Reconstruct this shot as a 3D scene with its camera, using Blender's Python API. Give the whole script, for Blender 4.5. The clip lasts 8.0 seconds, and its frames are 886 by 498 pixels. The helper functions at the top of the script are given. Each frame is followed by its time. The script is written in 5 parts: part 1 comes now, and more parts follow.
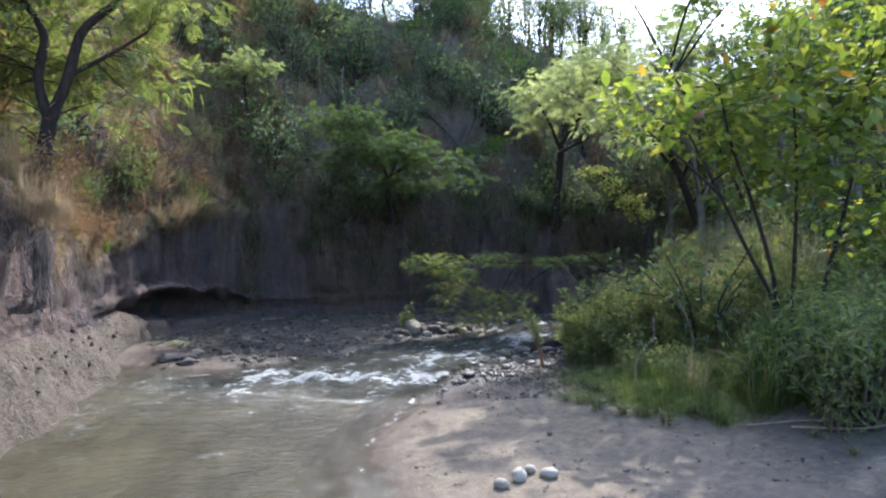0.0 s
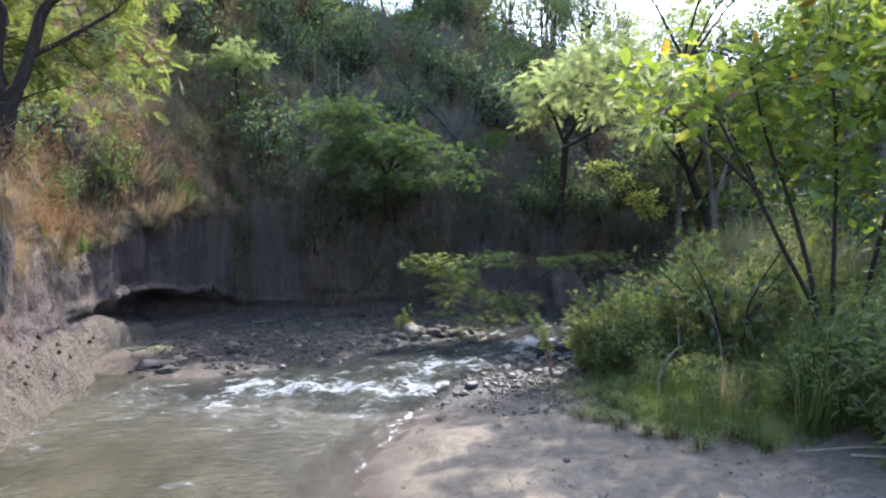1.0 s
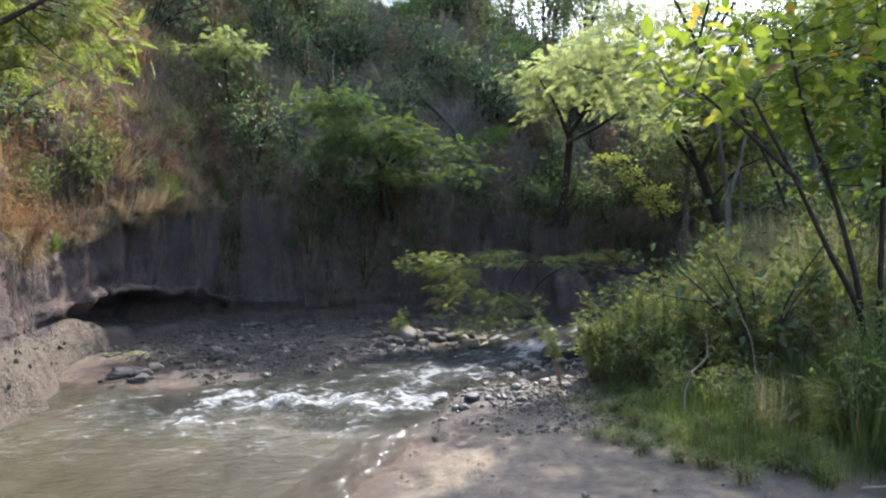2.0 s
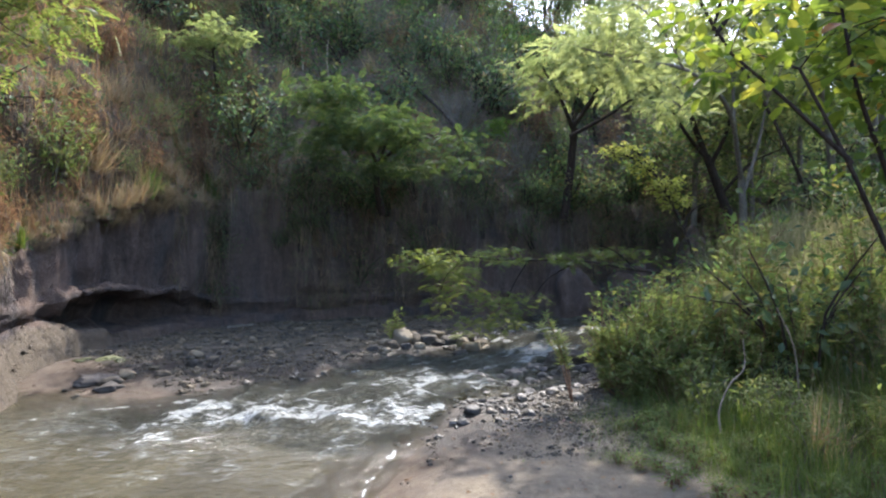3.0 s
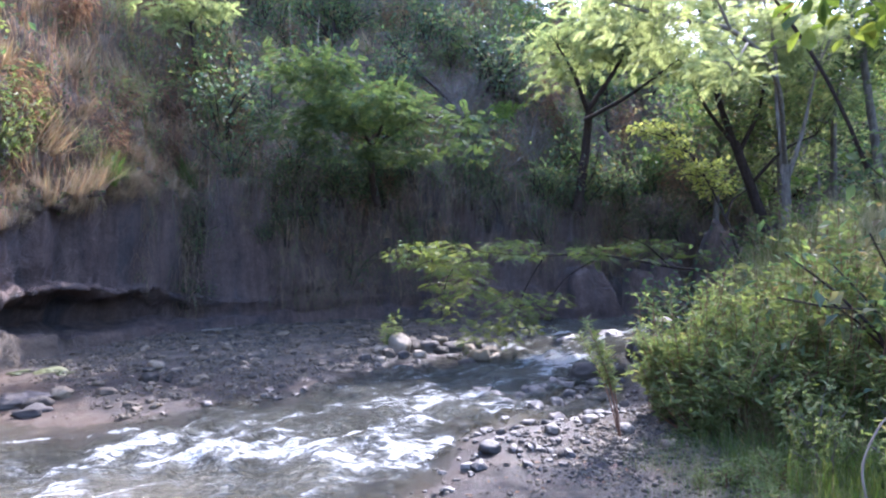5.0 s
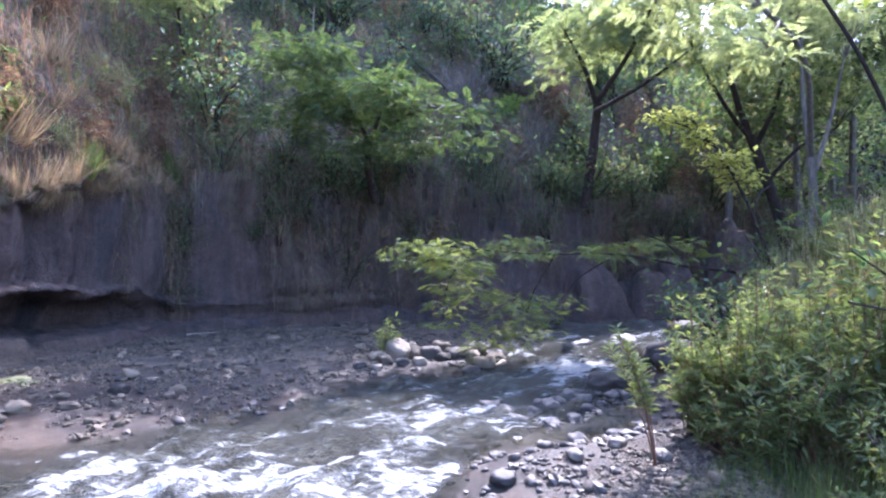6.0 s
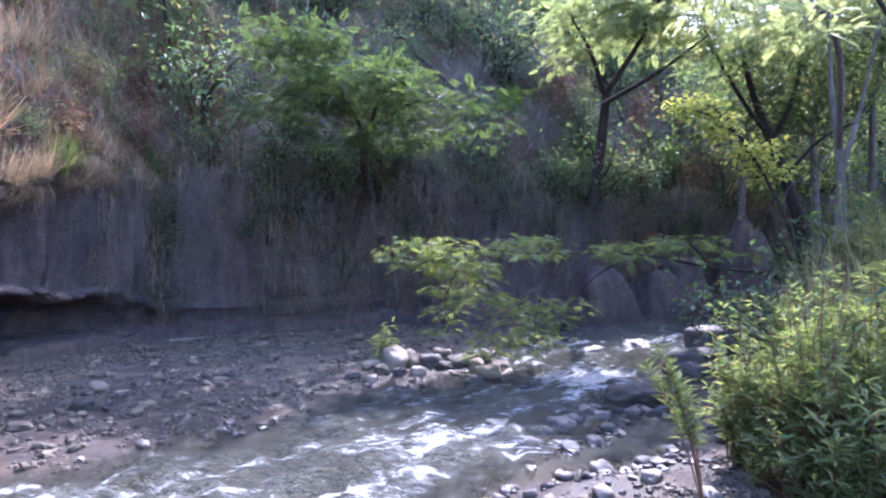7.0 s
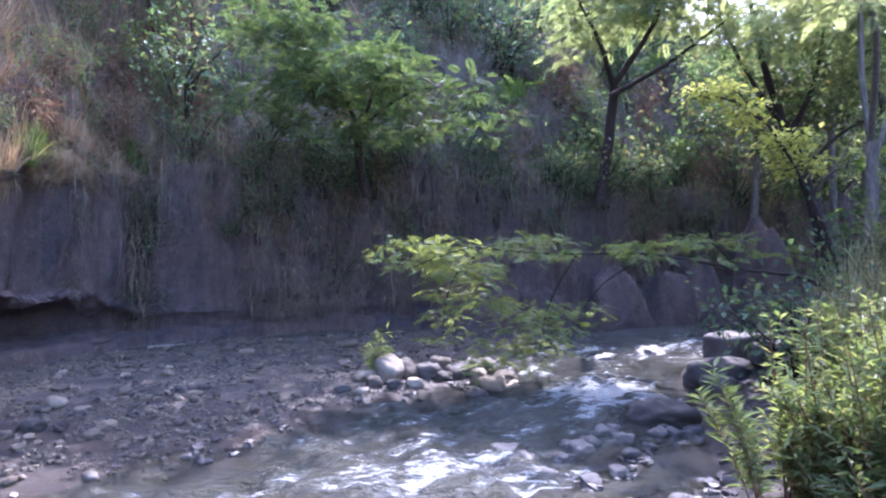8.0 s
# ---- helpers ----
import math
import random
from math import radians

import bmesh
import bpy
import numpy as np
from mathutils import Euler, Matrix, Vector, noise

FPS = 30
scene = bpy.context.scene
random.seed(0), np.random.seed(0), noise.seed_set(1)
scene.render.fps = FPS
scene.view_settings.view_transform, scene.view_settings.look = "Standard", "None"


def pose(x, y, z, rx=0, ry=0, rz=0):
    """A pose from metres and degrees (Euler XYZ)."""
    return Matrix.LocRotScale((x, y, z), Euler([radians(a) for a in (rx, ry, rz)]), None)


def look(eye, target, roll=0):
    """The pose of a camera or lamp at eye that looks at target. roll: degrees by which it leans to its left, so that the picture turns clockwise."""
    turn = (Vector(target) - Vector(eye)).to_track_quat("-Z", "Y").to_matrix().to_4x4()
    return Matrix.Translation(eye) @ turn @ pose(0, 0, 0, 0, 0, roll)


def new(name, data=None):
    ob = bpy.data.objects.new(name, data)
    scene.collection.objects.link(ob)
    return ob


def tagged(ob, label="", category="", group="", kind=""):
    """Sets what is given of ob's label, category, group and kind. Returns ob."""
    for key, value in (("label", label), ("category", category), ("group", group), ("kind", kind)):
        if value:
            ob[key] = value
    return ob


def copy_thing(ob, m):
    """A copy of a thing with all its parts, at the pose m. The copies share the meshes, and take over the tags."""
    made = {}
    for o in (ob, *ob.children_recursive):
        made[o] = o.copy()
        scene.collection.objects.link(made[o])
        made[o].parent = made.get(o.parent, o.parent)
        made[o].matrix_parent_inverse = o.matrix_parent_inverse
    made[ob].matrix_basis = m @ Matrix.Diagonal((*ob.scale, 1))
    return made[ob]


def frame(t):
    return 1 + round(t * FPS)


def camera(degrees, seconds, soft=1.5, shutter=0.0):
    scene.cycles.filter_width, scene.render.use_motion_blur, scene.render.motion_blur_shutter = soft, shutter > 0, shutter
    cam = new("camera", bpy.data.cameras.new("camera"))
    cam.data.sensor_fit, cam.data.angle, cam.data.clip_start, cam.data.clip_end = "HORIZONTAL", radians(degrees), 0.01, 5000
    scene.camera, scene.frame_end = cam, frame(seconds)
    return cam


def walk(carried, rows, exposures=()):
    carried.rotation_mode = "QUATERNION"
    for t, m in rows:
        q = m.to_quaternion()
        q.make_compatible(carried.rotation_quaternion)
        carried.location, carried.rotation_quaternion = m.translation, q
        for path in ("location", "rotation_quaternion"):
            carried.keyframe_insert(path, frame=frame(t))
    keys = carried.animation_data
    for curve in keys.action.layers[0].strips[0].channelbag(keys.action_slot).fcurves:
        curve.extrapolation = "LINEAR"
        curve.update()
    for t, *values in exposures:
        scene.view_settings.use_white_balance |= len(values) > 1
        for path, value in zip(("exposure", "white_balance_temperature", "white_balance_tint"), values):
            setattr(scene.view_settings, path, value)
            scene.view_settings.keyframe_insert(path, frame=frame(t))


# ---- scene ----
cam = camera(75.4, 8.0, soft=2.2)
METRES, EYE, TILT, LEAN, TURN = 5.82, 1.6, 0.0, 0.0, 0.0
ROWS = [
    (0.0, 0.0, 0.0, 0.0, 0.01, 0.82, 0.5),
    (0.5, -0.0015, 0.0614, 0.0002, 0.03, 0.8, 0.53),
    (1.0, -0.0014, 0.1229, -0.0002, -0.04, 0.77, 0.53),
    (1.5, 0.0004, 0.1855, -0.0014, -0.04, 0.8, 0.54),
    (3.0, 0.0089, 0.3757, -0.0087, -0.12, 0.7, 0.56),
    (3.5, 0.0072, 0.4392, -0.0131, -0.13, 0.7, 0.54),
    (4.0, 0.003, 0.5019, -0.0168, -0.22, 0.65, 0.56),
    (4.5, -0.0016, 0.5656, -0.0195, -0.27, 0.59, 0.55),
    (6.0, -0.0119, 0.7543, -0.0272, -0.38, 0.66, 0.47),
    (6.5, -0.0133, 0.8154, -0.0278, -0.4, 0.68, 0.49),
    (7.0, -0.0147, 0.8762, -0.0277, -0.45, 0.68, 0.51),
    (7.5, -0.0138, 0.9376, -0.028, -0.5, 0.69, 0.49),
    (8.0, -0.0126, 0.9984, -0.0284, -0.5, 0.74, 0.51),
]
walk(cam, [(t, pose(0, 0, EYE, TILT, LEAN, TURN) @ pose(METRES * x, METRES * y, METRES * z, 90 + pitch, roll, yaw)) for t, x, y, z, yaw, pitch, roll in ROWS],
     exposures=[(0.0, 2.62, 5650, 15), (1.0, 2.86, 5700, 15), (1.5, 2.78, 5950, 15), (3.0, 2.8, 6100, 14), (3.5, 3.05, 5850, 18), (4.5, 3.37, 5470, 25), (8.0, 3.71, 5210, 36)])

# ---- world and sun ----
SUN_AZ, SUN_EL = 22.0, 47.0
world = bpy.data.worlds.new("sky")
scene.world = world
world.use_nodes = True
wn = world.node_tree.nodes
sky = wn.new("ShaderNodeTexSky")
sky.sky_type, sky.sun_disc = "NISHITA", False
sky.sun_elevation, sky.sun_rotation = radians(SUN_EL), radians(SUN_AZ)
sky.air_density, sky.dust_density, sky.ozone_density = 1.0, 1.7, 1.3
world.node_tree.links.new(sky.outputs[0], wn["Background"].inputs[0])
wn["Background"].inputs[1].default_value = 0.15
sun = new("sun", bpy.data.lights.new("sun", "SUN"))
sun.data.energy, sun.data.angle, sun.data.color = 2.0, radians(0.6), (1.0, 0.94, 0.82)
sa, se = radians(SUN_AZ), radians(SUN_EL)
sun.matrix_world = look((40 * math.sin(sa) * math.cos(se), 40 * math.cos(sa) * math.cos(se), 40 * math.sin(se)), (0, 0, 0))


# ---- materials ----
def material(name):
    m = bpy.data.materials.new(name)
    m.use_nodes = True
    t = m.node_tree
    return m, t, t.nodes["Principled BSDF"], t.nodes["Material Output"]


def node(t, kind, **inputs):
    n = t.nodes.new(kind)
    for k, v in inputs.items():
        key = int(k[1:]) if k[0] == "i" and k[1:].isdigit() else k
        if hasattr(v, "is_output"):
            t.links.new(v, n.inputs[key])
        else:
            n.inputs[key].default_value = v
    return n


def ramp(t, fac, stops):
    n = t.nodes.new("ShaderNodeValToRGB")
    t.links.new(fac, n.inputs[0])
    e = n.color_ramp.elements
    while len(e) < len(stops):
        e.new(0.5)
    for el, (p, c) in zip(e, stops):
        el.position, el.color = p, (*c, 1)
    return n.outputs[0]


def blend(t, fac, a, b, kind="MIX"):
    n = t.nodes.new("ShaderNodeMix")
    n.data_type, n.blend_type = "RGBA", kind
    for sock, v in ((n.inputs[0], fac), (n.inputs[6], a), (n.inputs[7], b)):
        if hasattr(v, "is_output"):
            t.links.new(v, sock)
        else:
            sock.default_value = v if isinstance(v, (int, float)) else (*v, 1)
    return n.outputs[2]


def coords(t, scale=(1, 1, 1), kind="Object"):
    tc = t.nodes.new("ShaderNodeTexCoord")
    mp = t.nodes.new("ShaderNodeMapping")
    mp.inputs["Scale"].default_value = scale
    t.links.new(tc.outputs[kind], mp.inputs[0])
    return mp.outputs[0]


def noise_tex(t, vec, scale, detail=6.0, rough=0.6):
    return node(t, "ShaderNodeTexNoise", Vector=vec, Scale=scale, Detail=detail, Roughness=rough).outputs[0]


def bump(t, bsdf, height, strength=0.5, distance=0.02):
    b = node(t, "ShaderNodeBump", Height=height, Strength=strength, Distance=distance)
    t.links.new(b.outputs[0], bsdf.inputs["Normal"])


def attribute(t, name):
    a = t.nodes.new("ShaderNodeAttribute")
    a.attribute_name = name
    return a.outputs["Fac"]


def leaf_material(name, stops, through_part=0.45, gloss=0.45, glow=(1.5, 1.6, 0.55)):
    """Leaves: a glossy face that lets part of the light through; the hue differs from leaf to leaf and plant to plant."""
    m, t, b, out = material(name)
    geo, info = t.nodes.new("ShaderNodeNewGeometry"), t.nodes.new("ShaderNodeObjectInfo")
    mixed = node(t, "ShaderNodeMath", i0=geo.outputs["Random Per Island"], i1=info.outputs["Random"])
    mixed.operation = "ADD"
    fr = node(t, "ShaderNodeMath", i0=mixed.outputs[0])
    fr.operation = "FRACT"
    col = ramp(t, fr.outputs[0], stops)
    patch = noise_tex(t, coords(t), 1.3, 3)
    col = blend(t, 0.5, col, ramp(t, patch, [(0.3, (0.55, 0.6, 0.6)), (0.7, (1.35, 1.3, 1.1))]), "MULTIPLY")
    t.links.new(col, b.inputs["Base Color"])
    b.inputs["Roughness"].default_value = gloss + 0.1
    b.inputs["Specular IOR Level"].default_value = 0.25
    tr = node(t, "ShaderNodeBsdfTranslucent", Color=blend(t, 1.0, col, glow, "MULTIPLY"))
    mx = node(t, "ShaderNodeMixShader", i0=through_part, i1=b.outputs[0], i2=tr.outputs[0])
    t.links.new(mx.outputs[0], out.inputs[0])
    return m


def bark_material(name, dark, light):
    m, t, b, _ = material(name)
    v = coords(t, (1, 1, 0.25))
    n = noise_tex(t, v, 22, 8, 0.7)
    col = ramp(t, n, [(0.3, dark), (0.7, light)])
    col = blend(t, 0.4, col, ramp(t, noise_tex(t, coords(t), 3, 4), [(0.35, (0.6, 0.6, 0.6)), (0.65, (1.2, 1.2, 1.15))]), "MULTIPLY")
    t.links.new(col, b.inputs["Base Color"])
    b.inputs["Roughness"].default_value = 0.95
    b.inputs["Specular IOR Level"].default_value = 0.2
    bump(t, b, n, 0.8, 0.02)
    return m


def stone_material(name, stops, wet=0.0, scale=1.0):
    m, t, b, _ = material(name)
    info, geo = t.nodes.new("ShaderNodeObjectInfo"), t.nodes.new("ShaderNodeNewGeometry")
    mixed = node(t, "ShaderNodeMath", i0=geo.outputs["Random Per Island"], i1=info.outputs["Random"])
    mixed.operation = "ADD"
    fr = node(t, "ShaderNodeMath", i0=mixed.outputs[0])
    fr.operation = "FRACT"
    col = ramp(t, fr.outputs[0], stops)
    v = coords(t)
    n1, n2 = noise_tex(t, v, 9 * scale, 8, 0.65), noise_tex(t, v, 60 * scale, 4, 0.7)
    col = blend(t, 0.6, col, ramp(t, n1, [(0.3, (0.6, 0.58, 0.56)), (0.7, (1.3, 1.3, 1.3))]), "MULTIPLY")
    col = blend(t, 0.35, col, ramp(t, n2, [(0.35, (0.6, 0.6, 0.6)), (0.65, (1.35, 1.35, 1.35))]), "MULTIPLY")
    t.links.new(col, b.inputs["Base Color"])
    b.inputs["Roughness"].default_value = 0.85 - 0.5 * wet
    bump(t, b, n1, 0.5, 0.03)
    return m


LEAF_BROAD = leaf_material("broad_leaf", [(0.0, (0.065, 0.105, 0.026)), (0.5, (0.13, 0.175, 0.04)), (0.85, (0.2, 0.225, 0.06)), (0.97, (0.22, 0.22, 0.06)), (0.99, (0.27, 0.17, 0.04)), (1.0, (0.16, 0.06, 0.03))], 0.55, 0.5, (1.45, 1.4, 0.6))
LEAF_FEATHER = leaf_material("feathery_leaf", [(0.0, (0.065, 0.11, 0.035)), (0.6, (0.1, 0.155, 0.045)), (1.0, (0.18, 0.2, 0.07))], 0.5, 0.5, (1.45, 1.5, 0.6))
LEAF_DARK = leaf_material("dark_leaf", [(0.0, (0.052, 0.078, 0.05)), (0.55, (0.08, 0.118, 0.062)), (0.8, (0.13, 0.15, 0.07)), (1.0, (0.18, 0.13, 0.08))], 0.45, 0.6, (1.3, 1.4, 0.7))
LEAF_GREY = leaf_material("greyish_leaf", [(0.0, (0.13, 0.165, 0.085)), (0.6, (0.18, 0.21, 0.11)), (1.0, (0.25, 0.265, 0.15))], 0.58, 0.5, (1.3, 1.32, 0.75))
LEAF_LIME = leaf_material("lime_leaf", [(0.0, (0.1, 0.135, 0.042)), (0.6, (0.15, 0.18, 0.06)), (1.0, (0.2, 0.21, 0.09))], 0.5, 0.5, (1.2, 1.2, 0.65))
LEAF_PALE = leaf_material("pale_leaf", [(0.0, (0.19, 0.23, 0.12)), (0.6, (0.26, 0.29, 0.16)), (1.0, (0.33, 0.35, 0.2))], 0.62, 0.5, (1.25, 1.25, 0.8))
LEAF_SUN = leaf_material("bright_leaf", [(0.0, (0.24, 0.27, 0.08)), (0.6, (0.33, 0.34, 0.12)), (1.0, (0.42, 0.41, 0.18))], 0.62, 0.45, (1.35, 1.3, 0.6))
LEAF_MID = leaf_material("layered_leaf", [(0.0, (0.036, 0.062, 0.028)), (0.6, (0.06, 0.096, 0.04)), (1.0, (0.115, 0.135, 0.05))], 0.4, 0.6, (1.2, 1.2, 0.7))
LEAF_WILLOW = leaf_material("narrow_leaf", [(0.0, (0.1, 0.132, 0.048)), (0.6, (0.15, 0.185, 0.07)), (0.9, (0.21, 0.23, 0.11)), (1.0, (0.18, 0.15, 0.08))], 0.52, 0.45, (1.3, 1.32, 0.75))
LEAF_RED = leaf_material("withered_leaf", [(0.0, (0.14, 0.082, 0.05)), (0.5, (0.21, 0.13, 0.078)), (0.8, (0.27, 0.195, 0.115)), (1.0, (0.14, 0.15, 0.07))], 0.4, 0.7, (1.2, 1.0, 0.8))
GRASS_GREEN = leaf_material("green_blade", [(0.0, (0.045, 0.075, 0.02)), (0.6, (0.075, 0.112, 0.03)), (0.85, (0.12, 0.14, 0.05)), (1.0, (0.19, 0.16, 0.085))], 0.48, 0.55, (1.3, 1.35, 0.65))
GRASS_FRESH = leaf_material("fresh_blade", [(0.0, (0.06, 0.095, 0.022)), (0.6, (0.1, 0.138, 0.036)), (1.0, (0.17, 0.185, 0.065))], 0.52, 0.5, (1.35, 1.4, 0.6))
GRASS_DRY = leaf_material("dry_blade", [(0.0, (0.22, 0.14, 0.075)), (0.5, (0.3, 0.215, 0.125)), (0.85, (0.38, 0.295, 0.185)), (1.0, (0.17, 0.17, 0.08))], 0.35, 0.65, (1.1, 1.05, 0.85))
GRASS_BROWN = leaf_material("brown_blade", [(0.0, (0.15, 0.11, 0.085)), (0.5, (0.24, 0.17, 0.12)), (0.75, (0.3, 0.22, 0.15)), (0.8, (0.09, 0.13, 0.06)), (1.0, (0.12, 0.16, 0.07))], 0.4, 0.75, (1.1, 1.0, 0.8))
GRASS_PALE = leaf_material("pale_blade", [(0.0, (0.17, 0.18, 0.09)), (0.4, (0.28, 0.26, 0.15)), (0.7, (0.4, 0.35, 0.23)), (1.0, (0.5, 0.44, 0.32))], 0.5, 0.6, (1.15, 1.15, 0.85))
BARK_DARK = bark_material("dark_bark", (0.014, 0.01, 0.008), (0.05, 0.035, 0.026))
BARK_GREY = bark_material("grey_bark", (0.07, 0.06, 0.05), (0.22, 0.19, 0.15))
BARK_RED = bark_material("reddish_bark", (0.07, 0.035, 0.02), (0.22, 0.12, 0.07))
BARK_PALE = bark_material("bleached_wood", (0.13, 0.1, 0.07), (0.32, 0.26, 0.19))
STONE = stone_material("river_stone", [(0.0, (0.021, 0.017, 0.011)), (0.4, (0.053, 0.039, 0.022)), (0.75, (0.092, 0.07, 0.04)), (0.93, (0.118, 0.09, 0.053)), (1.0, (0.17, 0.133, 0.083))])
STONE_WET = stone_material("wet_stone", [(0.0, (0.022, 0.019, 0.015)), (0.6, (0.046, 0.038, 0.028)), (1.0, (0.1, 0.08, 0.056))], 0.55)
STONE_DARK = stone_material("dark_boulder", [(0.0, (0.034, 0.028, 0.022)), (1.0, (0.07, 0.057, 0.044))], 0.0)
SAND_STONE = stone_material("smooth_pale_stone", [(0.0, (0.24, 0.205, 0.15)), (1.0, (0.38, 0.335, 0.26))])
STONE_PALE = stone_material("pale_stone", [(0.0, (0.14, 0.112, 0.075)), (1.0, (0.22, 0.178, 0.12))])


def cliff_material():
    m, t, b, _ = material("cliff_earth")
    streak = noise_tex(t, coords(t, (1.0, 1.0, 0.18)), 3.2, 8, 0.65)
    lumps = noise_tex(t, coords(t), 7, 9, 0.7)
    big = noise_tex(t, coords(t), 0.55, 4, 0.5)
    grit = noise_tex(t, coords(t), 45, 4, 0.7)
    col = ramp(t, streak, [(0.3, (0.022, 0.018, 0.017)), (0.46, (0.056, 0.045, 0.04)), (0.6, (0.092, 0.072, 0.06)), (0.75, (0.19, 0.148, 0.118))])
    col = blend(t, ramp(t, big, [(0.42, (0, 0, 0)), (0.62, (1, 1, 1))]), col, (0.12, 0.085, 0.068), "MIX")
    column = noise_tex(t, coords(t, (1.0, 1.0, 0.07)), 1.3, 5, 0.6)
    col = blend(t, ramp(t, column, [(0.4, (0, 0, 0)), (0.56, (0.85, 0.85, 0.85))]), col, ramp(t, streak, [(0.3, (0.06, 0.038, 0.03)), (0.7, (0.19, 0.125, 0.09))]))
    col = blend(t, ramp(t, column, [(0.3, (0.8, 0.8, 0.8)), (0.44, (0, 0, 0))]), col, ramp(t, lumps, [(0.3, (0.024, 0.021, 0.026)), (0.7, (0.072, 0.06, 0.069))]))
    col = blend(t, 0.7, col, ramp(t, lumps, [(0.3, (0.55, 0.54, 0.55)), (0.7, (1.4, 1.38, 1.35))]), "MULTIPLY")
    col = blend(t, 0.35, col, ramp(t, grit, [(0.35, (0.5, 0.5, 0.5)), (0.65, (1.4, 1.4, 1.4))]), "MULTIPLY")
    # pale silt on the washed toe of the bank, leaf litter on the vegetated slope
    col = blend(t, attribute(t, "toe"), col, blend(t, 0.8, (0.128, 0.1, 0.067), ramp(t, lumps, [(0.32, (0.35, 0.33, 0.32)), (0.5, (0.95, 0.93, 0.9)), (0.7, (1.3, 1.28, 1.2))]), "MULTIPLY"))
    litter = ramp(t, lumps, [(0.3, (0.045, 0.034, 0.02)), (0.5, (0.09, 0.062, 0.036)), (0.7, (0.15, 0.1, 0.055))])
    col = blend(t, attribute(t, "slope"), col, litter)
    t.links.new(col, b.inputs["Base Color"])
    b.inputs["Roughness"].default_value = 0.92
    h = node(t, "ShaderNodeMath", i0=streak, i1=lumps)
    h.operation = "ADD"
    h2 = node(t, "ShaderNodeMath", i0=blend(t, attribute(t, "slope"), noise_tex(t, coords(t), 24, 5, 0.65), (0.5, 0.5, 0.5)), i1=h.outputs[0])
    h2.operation = "ADD"
    bump(t, b, h2.outputs[0], 1.0, 0.13)
    return m


def ground_material():
    m, t, b, _ = material("sand_and_gravel")
    v = coords(t)
    fine, mid, big = noise_tex(t, v, 90, 4, 0.7), noise_tex(t, v, 11, 8, 0.65), noise_tex(t, v, 1.1, 4, 0.55)
    sand = ramp(t, mid, [(0.3, (0.115, 0.089, 0.056)), (0.55, (0.175, 0.137, 0.088)), (0.75, (0.24, 0.19, 0.125))])
    sand = blend(t, 0.35, sand, ramp(t, fine, [(0.35, (0.6, 0.6, 0.6)), (0.65, (1.3, 1.3, 1.3))]), "MULTIPLY")
    sand = blend(t, 0.5, sand, ramp(t, big, [(0.35, (0.75, 0.74, 0.72)), (0.65, (1.15, 1.15, 1.15))]), "MULTIPLY")
    vor = node(t, "ShaderNodeTexVoronoi", Vector=v, Scale=26.0)
    grit = blend(t, 0.6, ramp(t, vor.outputs["Distance"], [(0.1, (1.2, 1.2, 1.2)), (0.6, (0.45, 0.45, 0.45))]), vor.outputs["Color"], "SOFT_LIGHT")
    gravel = blend(t, 1.0, ramp(t, mid, [(0.3, (0.042, 0.031, 0.019)), (0.7, (0.095, 0.072, 0.044))]), grit, "MULTIPLY")
    col = blend(t, attribute(t, "gravel"), sand, gravel)
    soil = ramp(t, mid, [(0.3, (0.05, 0.042, 0.028)), (0.7, (0.13, 0.105, 0.07))])
    col = blend(t, attribute(t, "soil"), col, soil)
    wet = attribute(t, "wet")
    col = blend(t, wet, col, blend(t, 1.0, col, (0.38, 0.285, 0.2), "MULTIPLY"))
    t.links.new(col, b.inputs["Base Color"])
    r = node(t, "ShaderNodeMapRange", Value=wet, i3=0.92, i4=0.45)
    t.links.new(r.outputs[0], b.inputs["Roughness"])
    h = node(t, "ShaderNodeMath", i0=mid, i1=fine)
    h.operation = "ADD"
    bump(t, b, h.outputs[0], 0.8, 0.035)
    return m


